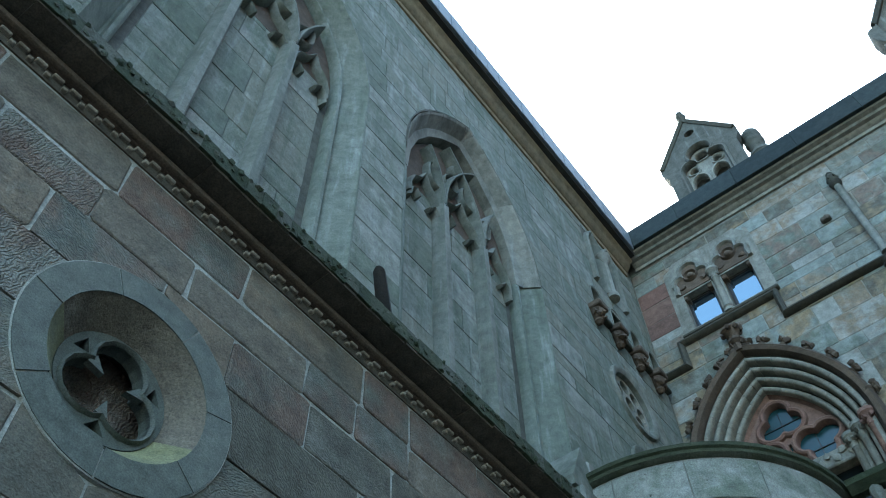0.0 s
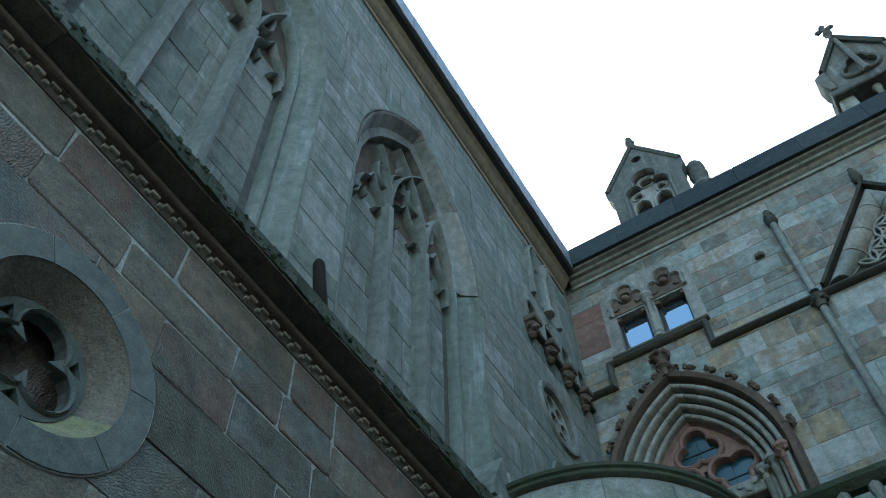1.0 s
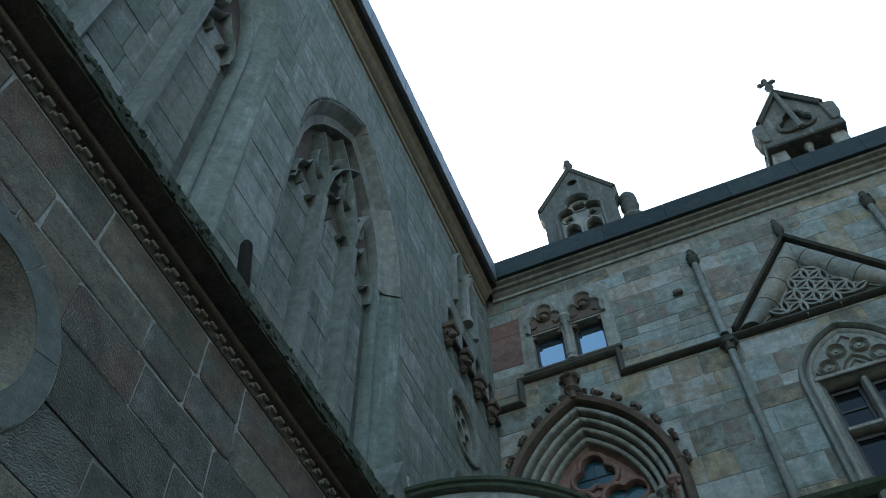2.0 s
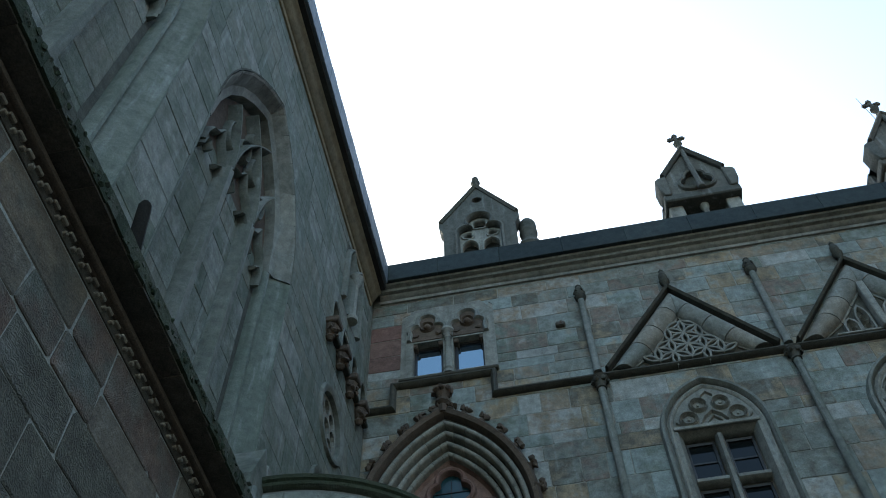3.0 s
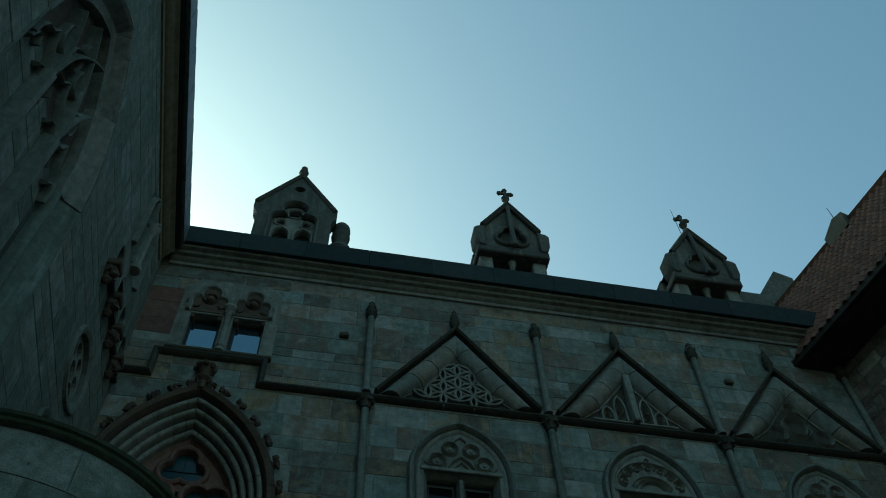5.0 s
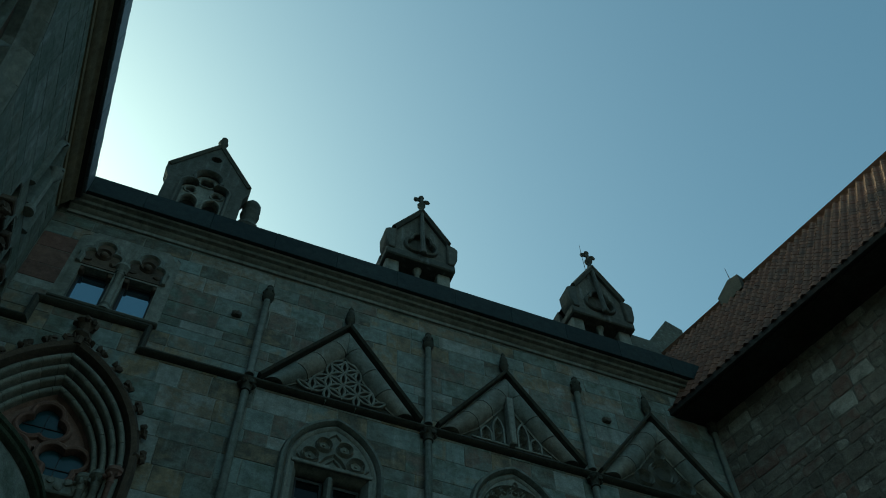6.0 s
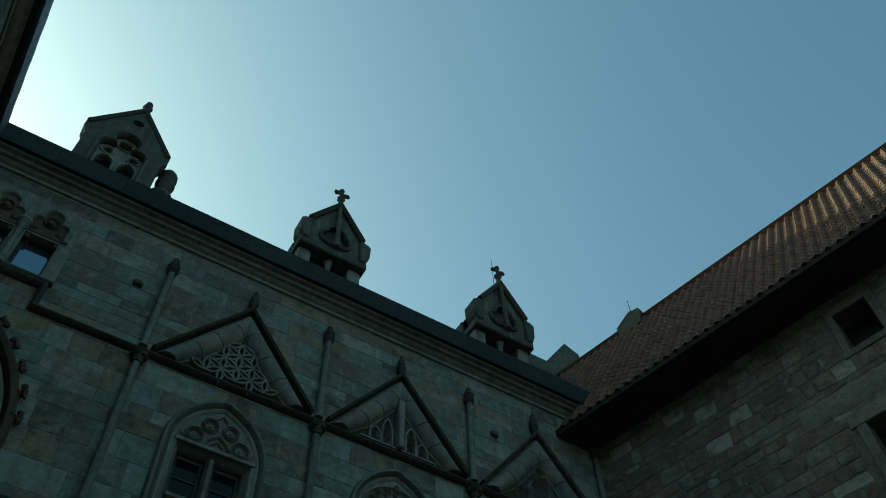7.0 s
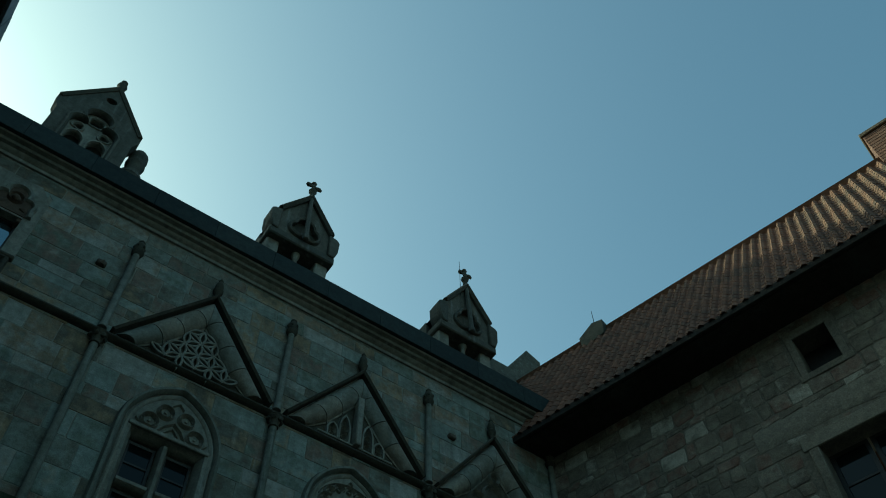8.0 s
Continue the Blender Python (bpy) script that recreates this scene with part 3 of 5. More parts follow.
def cross_window(u, kindno):
    t = thing("cross_window", at(FAC, u, 11.0, 0), "tall stone cross window with carved pointed head and dark panes", "window", "cross windows of the facade")
    hood = pointed(0, 0.735, 0.0, 1.0, -3.0)
    part("hood_mould", sweep(bmesh.new(), hood, [(-0.02, 0.0), (-0.02, 0.04), (0.02, 0.1), (0.06, 0.1), (0.09, 0.0)]), M_TRIML, t)
    part("arch_roll", sweep(bmesh.new(), pointed(0, 0.64, 0.0, 0.88, -3.0), [(-0.02, 0.0), (-0.02, 0.012), (0.0, 0.04), (0.03, 0.055), (0.055, 0.035), (0.055, 0.0)]), M_TRIM, t)
    part("tympanum", prism(bmesh.new(), pointed(0, 0.63, 0.05, 0.83), -0.03, 0.016), M_TRIM, t)
    bm = bmesh.new()
    rib, thin = [(-0.02, 0.01), (0, 0.075), (0.02, 0.01)], [(-0.012, 0.01), (0, 0.06), (0.012, 0.01)]
    if kindno % 2 == 0:
        # four foiled roundels over a small pointed arch
        for cu, cv, r in ((-0.36, 0.235, 0.135), (0.36, 0.235, 0.135), (-0.165, 0.5, 0.125), (0.165, 0.5, 0.125)):
            sweep(bm, circle(cu, cv, r, 20), rib, closed=True)
            sweep(bm, trefoil(cu, cv, r * 0.74, 5, 90, 5), thin, closed=True)
            ball(bm, cu, cv, 0.03, 0.028, sw=0.8)
        sweep(bm, [(-0.2, 0.12), (-0.13, 0.24), (0.0, 0.34), (0.13, 0.24), (0.2, 0.12)], rib)
        sweep(bm, [(-0.11, 0.12), (0.0, 0.24), (0.11, 0.12)], thin)
        sweep(bm, [(-0.09, 0.67), (0.0, 0.76), (0.09, 0.67)], thin)
        for q in (-1, 1):
            sweep(bm, [(q * 0.5, 0.12), (q * 0.56, 0.2)][::q], thin)
    else:
        # fan of scallops round a low arch
        for r in (0.2, 0.27):
            sweep(bm, [(q, 0.1 + (h - 0.1) * 0.8) for q, h in arc(0, 0.1, r, 180, 0, 16)], rib)
        for k in range(7):
            a = math.pi * (k + 0.5) / 7
            cu, cv = 0.44 * math.cos(a), 0.16 + 0.4 * math.sin(a)
            sweep(bm, [(cu + (q - cu), h) for q, h in arc(cu, cv, 0.1, math.degrees(a) + 105, math.degrees(a) - 105, 8)], rib)
            sweep(bm, circle(cu, cv, 0.045, 10), thin, closed=True)
        for r, t_ in ((0.33, 0.0), (0.56, 0.09)):
            sweep(bm, [(q, 0.1 + t_ + (h - 0.1) * 0.86) for q, h in arc(0, 0.1, r, 165, 15, 14)], thin)
        sweep(bm, trefoil(0, 0.71, 0.05, 3, 90, 5), thin, closed=True)
    part("head_tracery", bm, M_VOUS, t, "carved stone head tracery")
    fr = [(-0.58, -3.0), (-0.58, 0.06), (0.58, 0.06), (0.58, -3.0)]
    part("surround", sweep(bmesh.new(), fr, [(-0.07, -0.2), (-0.07, -0.1), (-0.02, -0.02), (0.0, 0.03), (0.07, 0.035), (0.07, 0.0), (0.0, -0.2)]), M_TRIM, t)
    part("lintel", box(bmesh.new(), -0.63, 0.63, 0.04, 0.11, 0.0, 0.06, 0.012), M_TRIM, t)
    part("mullion", sweep(bmesh.new(), [(0, -3.0), (0, -0.04)], [(-0.06, -0.2), (-0.06, -0.08), (-0.025, -0.02), (0.025, -0.02), (0.06, -0.08), (0.06, -0.2)]), M_TRIM, t)
    for s in (-1, 1):
        a, b = sorted((0.062 * s, 0.508 * s))
        part("transom", sweep(bmesh.new(), [(a, -0.85), (b, -0.85)], [(-0.05, -0.2), (-0.05, -0.09), (-0.02, -0.04), (0.03, -0.04), (0.05, -0.09), (0.05, -0.2)]), M_TRIM, t)
        for lo, hi in ((-0.78, -0.045), (-3.0, -0.92)):
            bm = bmesh.new()
            sweep(bm, [(a + 0.01, lo), (a + 0.01, hi), (b - 0.01, hi), (b - 0.01, lo)], [(-0.04, -0.25), (-0.04, -0.2), (0, -0.19), (0, -0.25)], closed=True)
            box(bm, a + 0.02, b - 0.02, (lo + hi) / 2 - 0.015, (lo + hi) / 2 + 0.015, -0.25, -0.21)
            f = part("casement", bm, M_FRAME, t, "dark painted casement frame", False)
            part("pane", box(bmesh.new(), a + 0.03, b - 0.03, lo + 0.03, hi - 0.03, -0.236, -0.228), M_GLASS, f, "dark window glass", False)
    return t


for i, g in enumerate(GABLES):
    cross_window(g, i)

# paired window with trefoil heads
pw = thing("paired_window", at(FAC, -1.62, 13.0, 0), "paired small window with carved trefoil heads reflecting blue sky", "window")
bm = plate(bmesh.new(), [(-0.85, 0.06), (-0.85, 1.68), (-0.62, 1.98), (-0.15, 2.0), (0.15, 1.98), (0.62, 2.0), (0.85, 1.68), (0.85, 0.06)],
           [[(s * 0.36 - 0.27, 0.16), (s * 0.36 - 0.27, 1.02), (s * 0.36 + 0.27, 1.02), (s * 0.36 + 0.27, 0.16)] for s in (-1, 1)], -0.3, 0.02)
part("surround", bm, M_TRIM, pw, "", False)
for s in (-1, 1):
    c = s * 0.37
    bm = bmesh.new()
    tre = [(c - 0.31, 1.06)] + arc(c - 0.19, 1.34, 0.125, 215, 75, 7) + arc(c, 1.56, 0.17, 170, 10, 9) + arc(c + 0.19, 1.34, 0.125, 105, -35, 7) + [(c + 0.31, 1.06)]
    sweep(bm, tre, [(-0.03, 0.0), (-0.03, 0.04), (0.0, 0.09), (0.05, 0.09), (0.07, 0.0)])
    part("hood_mould", bm, M_TRIM, pw)
    bm = prism(bmesh.new(), tre, 0.0, 0.035)
    sweep(bm, circle(c, 1.4, 0.12, 16), [(-0.025, 0.03), (0, 0.085), (0.025, 0.03)], closed=True)
    ball(bm, c, 1.4, 0.05, 0.07, sw=0.8, sub=2, rough=0.06)
    for q in (-1, 1):
        ball(bm, c + q * 0.2, 1.2, 0.04, 0.06, su=1.2, sw=0.6, rough=0.2)
        box(bm, c + q * 0.235 - 0.05, c + q * 0.235 + 0.05, 0.93, 1.06, -0.2, 0.0, 0.02)
    part("trefoil_head", bm, M_BROWN, pw, "brownish carved trefoil with round boss")
    bm = bmesh.new()
    sweep(bm, [(c - 0.265, 0.165), (c - 0.265, 1.015), (c + 0.265, 1.015), (c + 0.265, 0.165)], [(-0.045, -0.2), (-0.045, -0.12), (0, -0.12), (0, -0.2)], closed=True)
    f = part("casement", bm, M_FRAME, pw, "dark casement frame", False)
    part("pane", box(bmesh.new(), c - 0.23, c + 0.23, 0.2, 0.985, -0.17, -0.16), M_SKYPANE, f, "glass tinted blue to deepen the mirrored sky", False)
bm = lathe(bmesh.new(), 0, 0.03, [(0.10, 0.06), (0.10, 0.12), (0.075, 0.15), (0.09, 0.19), (0.06, 0.23), (0.058, 0.98), (0.075, 1.0), (0.065, 1.04), (0.10, 1.16), (0.125, 1.19), (0.12, 1.25)], 12)
part("column", bm, M_TRIM, pw, "small round column with leaf capital")
part("sill", box(bmesh.new(), -0.86, 0.86, 0.0, 0.075, -0.28, 0.1, 0.02), M_DARK, pw, "dark mossy stone sill")

# rose window under its pointed arch
rw = thing("rose_window", at(FAC, ROSE_U, ROSE_VS, 0), "deep pointed arch window with red stone tracery and crocketed hood", "window")
bm = sweep(bmesh.new(), pointed(0, ROSE_A, 0, ROSE_H, -3.2, 16), [(-0.06, 0.0), (-0.05, 0.06), (-0.02, 0.12), (0.05, 0.15), (0.09, 0.11), (0.1, 0.0)])
hd = part("hood_mould", bm, M_BROWN, rw, "dark red-brown hood moulding")
hp = pointed(0, ROSE_A + 0.09, 0, ROSE_H + 0.12, None, 40)
for k in (4, 9, 14, 19, 24, 29, 34, 46, 51, 56, 61, 66, 71, 76):
    if k >= len(hp):
        continue
    (x0, y0), (x1, y1) = hp[k - 1], hp[min(k + 1, len(hp) - 1)]
    L = math.hypot(x1 - x0, y1 - y0)
    nx, ny = -(y1 - y0) / L, (x1 - x0) / L
    bm = bmesh.new()
    cx, cy = hp[k]
    ball(bm, cx - nx * 0.03, cy - ny * 0.03, 0.07, 0.085, rough=0.2)
    for d in (-1, 0, 1):
        ball(bm, cx + nx * 0.06 + d * 0.065 * ny, cy + ny * 0.06 - d * 0.065 * nx, 0.11, 0.052, rough=0.35)
    part("crocket", bm, M_BROWN, hd)
bm = lathe(bmesh.new(), 0, 0.1, [(0.07, 2.1), (0.075, 2.25), (0.13, 2.3), (0.13, 2.35), (0.07, 2.4), (0.09, 2.46), (0.16, 2.58), (0.13, 2.64), (0.05, 2.7)], 8)
for i in range(8):
    a = i * math.pi / 4
    ball(bm, 0.14 * math.cos(a), 2.56, 0.1 + 0.14 * math.sin(a), 0.055, rough=0.3)
part("finial", bm, M_BROWN, rw, "dark leafy cross finial")
widths = ((1.19, 1.96, 0.02), (1.09, 1.83, -0.08), (0.985, 1.7, -0.18), (0.88, 1.57, -0.28))
for a, h, w in widths:
    pth = pointed(0, a, 0, h, -3.2, 16)
    pro = [(-0.046, w - 0.13)] + roll(-0.046, 0.034, w - 0.06, w + 0.035) + [(0.034, w - 0.13)]
    for k in range(0, len(pth) - 1, 2):
        seg = [Vector(q) for q in pth[k:k + 3]]
        if len(seg) < 2:
            continue
        seg[0] = seg[0] + (seg[1] - seg[0]).normalized() * 0.004
        seg[-1] = seg[-1] + (seg[-2] - seg[-1]).normalized() * 0.004
        part("arch_roll", sweep(bmesh.new(), [tuple(q) for q in seg], pro), M_VOUS, rw)
    # hollows get dark stone, so the shade between the rolls is in the colour
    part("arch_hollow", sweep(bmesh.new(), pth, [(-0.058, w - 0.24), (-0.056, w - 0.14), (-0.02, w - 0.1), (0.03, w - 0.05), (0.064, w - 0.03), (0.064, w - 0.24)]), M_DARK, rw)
part("inner_reveal", sweep(bmesh.new(), pointed(0, 0.82, 0, 1.49, -3.2, 16), [(-0.03, -0.54), (-0.03, -0.42), (0.03, -0.36), (0.06, -0.36), (0.06, -0.54)]), M_RED, rw, "flat red stone reveal")
W0, W1 = -0.52, -0.4
bm = bmesh.new()
foils = [trefoil(cx, cy, r, 3, tn, 9, 0.545) for cx, cy, r, tn in ((0.0, 0.96, 0.36, 90), (-0.41, 0.37, 0.355, 30), (0.41, 0.37, 0.355, 150))]
plate(bm, pointed(0, 0.81, 0, 1.47, 0.005, 16), foils + [[(-0.045, 0.5), (0.0, 0.55), (0.045, 0.5), (0.0, 0.4)]], W0, W1 - 0.02)
for f in foils:
    part("foil_roll", sweep(bmesh.new(), f, [(-0.03, W0), (-0.03, W1 - 0.01), (-0.012, W1 + 0.035), (0.02, W1 + 0.05), (0.05, W1 + 0.03), (0.065, W1 - 0.03)], closed=True), M_RED, rw, "rounded red stone foil")
part("tracery", bm, M_RED, rw, "red sandstone trefoil tracery", False)
part("leaded_glass", prism(bmesh.new(), pointed(0, 0.79, 0, 1.45, 0.0), -0.5, -0.49), M_LEADED, rw, "teal leaded glass", False)
bm = bmesh.new()
for q in (-0.37, 0.0, 0.37):
    box(bm, q - 0.005, q + 0.005, 0.02, 1.2 - abs(q), -0.489, -0.478)
for q in (0.3, 0.62, 0.95):
    box(bm, -0.6, 0.6, q - 0.007, q + 0.007, -0.489, -0.476)
part("saddle_bars", bm, M_FRAME, rw, "black iron bars", False)
bm = box(bmesh.new(), -0.8, 0.8, -0.2, 0.05, -0.55, -0.3, 0.02)
for i in range(14):
    q = -0.75 + i * 0.115
    ball(bm, q, -0.07 + 0.04 * (-1) ** i, -0.29, 0.06, sw=0.6, rough=0.25)
part("carved_transom", bm, M_TRIM, rw, "stone transom carved with leaves")
for s in (-1, 1):
    for k, (x, w) in enumerate(((0.8, -0.28), (0.97, -0.15), (1.15, 0.0))):
        bm = bmesh.new()
        lathe(bm, s * x, w, [(0.055, -3.2), (0.055, -0.14), (0.07, -0.12), (0.06, -0.09), (0.10, 0.03), (0.125, 0.06), (0.12, 0.12)], 10)
        for i in range(6):
            a = i * math.pi / 3
            ball(bm, s * x + 0.09 * math.cos(a), -0.01, w + 0.09 * math.sin(a), 0.045, rough=0.3)
        part("jamb_column", bm, M_RED if k == 2 else M_TRIM, rw, "jamb column with leaf capital")
part("lower_glass", box(bmesh.new(), -0.8, 0.8, -3.2, -0.2, -0.5, -0.49), M_GLASS, rw, "dark lower glass", False)
part("centre_mullion", box(bmesh.new(), -0.06, 0.06, -3.2, -0.2, -0.53, -0.4, 0.02), M_RED, rw)

# dark lumps added in place of small putlog holes
for u, v in ((0.38, 13.9), (7.42, 13.95)):
    t = thing("broken_bracket", at(FAC, u, v, 0), "dark lump put on the facade in place of a small hole", "bracket", "bracket stubs on the facade")
    part("stub", ball(box(bmesh.new(), -0.085, 0.085, -0.06, 0.05, -0.02, 0.09, 0.025), 0.02, -0.01, 0.06, 0.06, rough=0.25), M_BLACK, t)

# ---------- dormers on the facade roof ----------


def dormer_open(u):
    t = thing("stone_dormer", at(FAC, u, 17.0, -0.5), "grey stone roof dormer with open columns and cross finial", "dormer", "dormers on the roof")
    part("base", box(bmesh.new(), -0.78, 0.78, -1.6, 0.3, -2.6, -0.2, 0.03), M_ROOFST, t)
    for s in (-1, 1):
        a, b = sorted((s * 0.76, s * 0.45))
        part("side_pier", box(bmesh.new(), a, b, 0.3, 1.25, -0.75, -0.24, 0.03), M_TRIM, t, "paler squared stone pier")
        a, b = sorted((s * 0.76, s * 0.64))
        part("cheek", box(bmesh.new(), a, b, 0.3, 2.0, -2.6, -0.76, 0.02), M_ROOFST, t)
    part("column", lathe(bmesh.new(), 0, -0.34, [(0.09, 0.3), (0.09, 0.4), (0.06, 0.46), (0.06, 1.0), (0.1, 1.12), (0.11, 1.2)], 10), M_TRIM, t, "slim pale column")
    # sheet added behind the columns so the open dormer reads dark
    part("dark_shutter", box(bmesh.new(), -0.6, 0.6, 0.3, 1.25, -0.82, -0.77), M_FRAME, t, "dark sheet for the shade inside the opening", False)
    # dark stone also holds the shade on the lintel's underside
    part("lintel", box(bmesh.new(), -0.82, 0.82, 1.17, 1.42, -0.7, -0.06, 0.035), M_ROOFST, t)
    part("roof_saddle", prism(bmesh.new(), [(-0.76, 1.9), (0, 3.1), (0.76, 1.9)], -2.6, -0.42), M_LEAD, t, "dark slate saddle roof", False)
    bm = plate(bmesh.new(), [(-0.8, 1.4), (-0.8, 2.0), (0, 3.3), (0.8, 2.0), (0.8, 1.4)], [trefoil(0, 1.86, 0.36, 3, 90, 8, 0.6)], -0.4, -0.12)
    part("gable_wall", bm, M_ROOFST, t, "", False)
    part("foil_backing", prism(bmesh.new(), circle(0, 1.86, 0.42, 16), -0.26, -0.19), M_ROOFST, t, "", False)
    part("trefoil_roll", sweep(bmesh.new(), trefoil(0, 1.86, 0.4, 3, 90, 8, 0.6), [(-0.045, -0.12), (-0.035, -0.05), (0, -0.025), (0.035, -0.05), (0.045, -0.12)], closed=True), M_ROOFST, t, "three-lobed roll moulding")
    for s in (-1, 1):
        bm = sweep(bmesh.new(), [(-0.68, 2.2), (0, 3.31)] if s < 0 else [(0, 3.31), (0.68, 2.2)], [(-0.05, -0.42), (-0.07, -0.04), (0.0, 0.02), (0.045, -0.03), (0.045, -0.42)])
        part("coping", bm, M_DARK, t, "dark weathered gable coping", False)
        bm = prism(bmesh.new(), [(s * q, h) for q, h in ((0.62, 1.36), (0.78, 1.36), (0.86, 1.62), (0.88, 2.02), (0.8, 2.1), (0.7, 2.06), (0.62, 2.2))], -0.46, -0.02)
        bmesh.ops.bevel(bm, geom=list(bm.edges), offset=0.025, segments=1, affect="EDGES", profile=0.5)
        part("kneeler", bm, M_ROOFST, t, "blocky stone kneeler")
    # rib that leaves the gable at the foot like a small spout
    bm = lathe(bmesh.new(), 0, 0.0, [(0.02, 1.3), (0.075, 1.34), (0.085, 1.42), (0.06, 1.5), (0.055, 3.25)], 8)
    for q in bm.verts:
        q.co.z += 0.05 - 0.07 * max(0.0, q.co.y - 1.5)
    part("rib", bm, M_ROOFST, t, "round rib with a knob at its foot")
    bm = lathe(bmesh.new(), 0, -0.1, [(0.1, 3.22), (0.07, 3.36), (0.05, 3.5), (0.1, 3.58), (0.105, 3.63), (0.05, 3.68), (0.045, 3.9)], 8)
    for x, y in ((0, 3.99), (-0.14, 3.84), (0.14, 3.84)):
        ball(bm, x, y, -0.1, 0.085, sw=0.7, rough=0.12)
        ball(bm, x * 0.55, 3.84 + (y - 3.84) * 0.5, -0.1, 0.055, sw=0.8)
    part("cross_finial", bm, M_DARK, t, "dark clover-shaped stone cross")
    return t


d2 = dormer_open(3.93)
d3 = copy_thing(d2, at(FAC, 8.47, 17.0, -0.5))
tagged(d3, "grey stone roof dormer with cross finial and thin lightning rod")
part("lightning_rod", lathe(bmesh.new(), -0.16, -0.1, [(0.009, 2.8), (0.006, 4.3)], 6), M_FRAME, d3, "thin dark iron rod")

t = thing("traceried_dormer", at(FAC, -0.93, 17.08, -0.5), "grey stone roof dormer with round-headed tracery window", "dormer", "dormers on the roof")
outline = [(-0.8, -1.5), (-0.8, 1.2), (-0.9, 1.45), (-0.9, 1.66), (-0.78, 1.68), (0, 3.0), (0.78, 1.68), (0.9, 1.66), (0.9, 1.45), (0.8, 1.2), (0.8, -1.5)]
hole = [(-0.47, 0.1), (-0.47, 0.98)] + arc(-0.27, 1.1, 0.215, 190, 65, 6) + arc(0, 1.52, 0.27, 205, -25, 12) + arc(0.27, 1.1, 0.215, 115, -10, 6) + [(0.47, 0.98), (0.47, 0.1)]
part("front_wall", plate(bmesh.new(), outline, [hole, circle(0, 2.4, 0.12, 12)], -0.3, 0.0), M_ROOFST, t, "", False)
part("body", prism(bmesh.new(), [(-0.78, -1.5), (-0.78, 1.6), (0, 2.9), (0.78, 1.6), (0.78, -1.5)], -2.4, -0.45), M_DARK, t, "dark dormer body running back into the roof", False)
for s_ in ([(-0.86, 1.64), (0, 3.02)], [(0, 3.02), (0.86, 1.64)]):
    part("coping", sweep(bmesh.new(), s_, [(-0.04, -0.35), (-0.05, 0.03), (0.02, 0.07), (0.05, 0.03), (0.05, -0.35)]), M_DARK, t, "dark weathered gable coping", False)
part("label_mould", sweep(bmesh.new(), hole, [(-0.02, -0.08), (-0.015, 0.02), (0.02, 0.06), (0.06, 0.05), (0.07, -0.02)]), M_ROOFST, t, "roll moulding round the stepped window head")
lights = [pointed(q * 0.235, 0.17, 0.66, 0.24, 0.06, 6) for q in (-1, 1)]
eyes = [trefoil(q * 0.27, 1.1, 0.115, 3, 90 + 20 * q, 5) for q in (-1, 1)] + [trefoil(0, 1.5, 0.17, 4, 45, 5)]
frame_ = [(q * 0.98, h) for q, h in hole]
bm = plate(bmesh.new(), frame_, lights + eyes, -0.24, -0.12)
for f in eyes:
    sweep(bm, f, [(-0.01, -0.13), (0.01, -0.09), (0.035, -0.085), (0.05, -0.13)], closed=True)
for f in lights:
    sweep(bm, f, [(-0.005, -0.13), (0.01, -0.08), (0.04, -0.08), (0.05, -0.13)])
part("tracery", bm, M_TRIM, t, "pierced stone window tracery")
bm = lathe(bmesh.new(), 0, -0.05, [(0.08, 2.95), (0.06, 3.1), (0.11, 3.2), (0.115, 3.26), (0.06, 3.32), (0.055, 3.38), (0.08, 3.44), (0.015, 3.54)], 8)
part("finial", bm, M_DARK, t, "small dark stone finial")
bm = lathe(bmesh.new(), 1.04, -0.3, [(0.24, -1.5), (0.24, 0.46), (0.27, 0.5), (0.26, 0.58), (0.17, 0.62), (0.165, 0.98), (0.2, 1.03), (0.205, 1.1), (0.17, 1.14), (0.17, 1.24), (0.2, 1.3), (0.19, 1.44), (0.14, 1.54), (0.02, 1.6)], 16)
part("side_turret", bm, M_ROOFST, t, "round stone turret beside the dormer")

# ---------- tall left wall with blind windows ----------
BW = (-1.87, 1.53, 4.97)          # centres of the blind windows
BO, BVS, BR = 1.38, 11.0, 2.48      # half span at the wall face, springing, rise
BA, BH = 1.11, 2.08                 # half span and rise at the foot of the splay
holes = [pointed(b, BO, BVS, BR, 6.4, 12) for b in BW] + [circle(8.5, 10.62, 0.5, 28), circle(8.35, 9.2, 0.34, 20)]
holes += [[(8.17 + 0.575 * k - 0.17, 12.14)] + arc(8.17 + 0.575 * k, 12.72, 0.17, 180, 0, 10) + [(8.17 + 0.575 * k + 0.17, 12.14)] for k in range(4)]
holes += [[(8.32, 13.3), (8.32, 14.5), (8.5, 14.85), (8.68, 14.5), (8.68, 13.3)], [(8.82, 13.3), (8.82, 14.5), (9.0, 14.85), (9.18, 14.5), (9.18, 13.3)]]
bm = plate(bmesh.new(), [(-6, 0), (-6, 15.9), (10.08, 15.9), (10.08, 0)], holes, -0.6, 0.0)
wall_west = solid("wall_west", bm, M_JOINT, LEFT, "tall grey-green sandstone ashlar wall with tight joints", "wall", "structure", smooth=False)
bm = box(bmesh.new(), -6, 10.0, 5.0, 15.8, -0.62, -0.605)
solid("wall_west_backing", bm, M_MORTD, LEFT, "rear leaf of the grey stone wall", "wall", "structure", smooth=False)


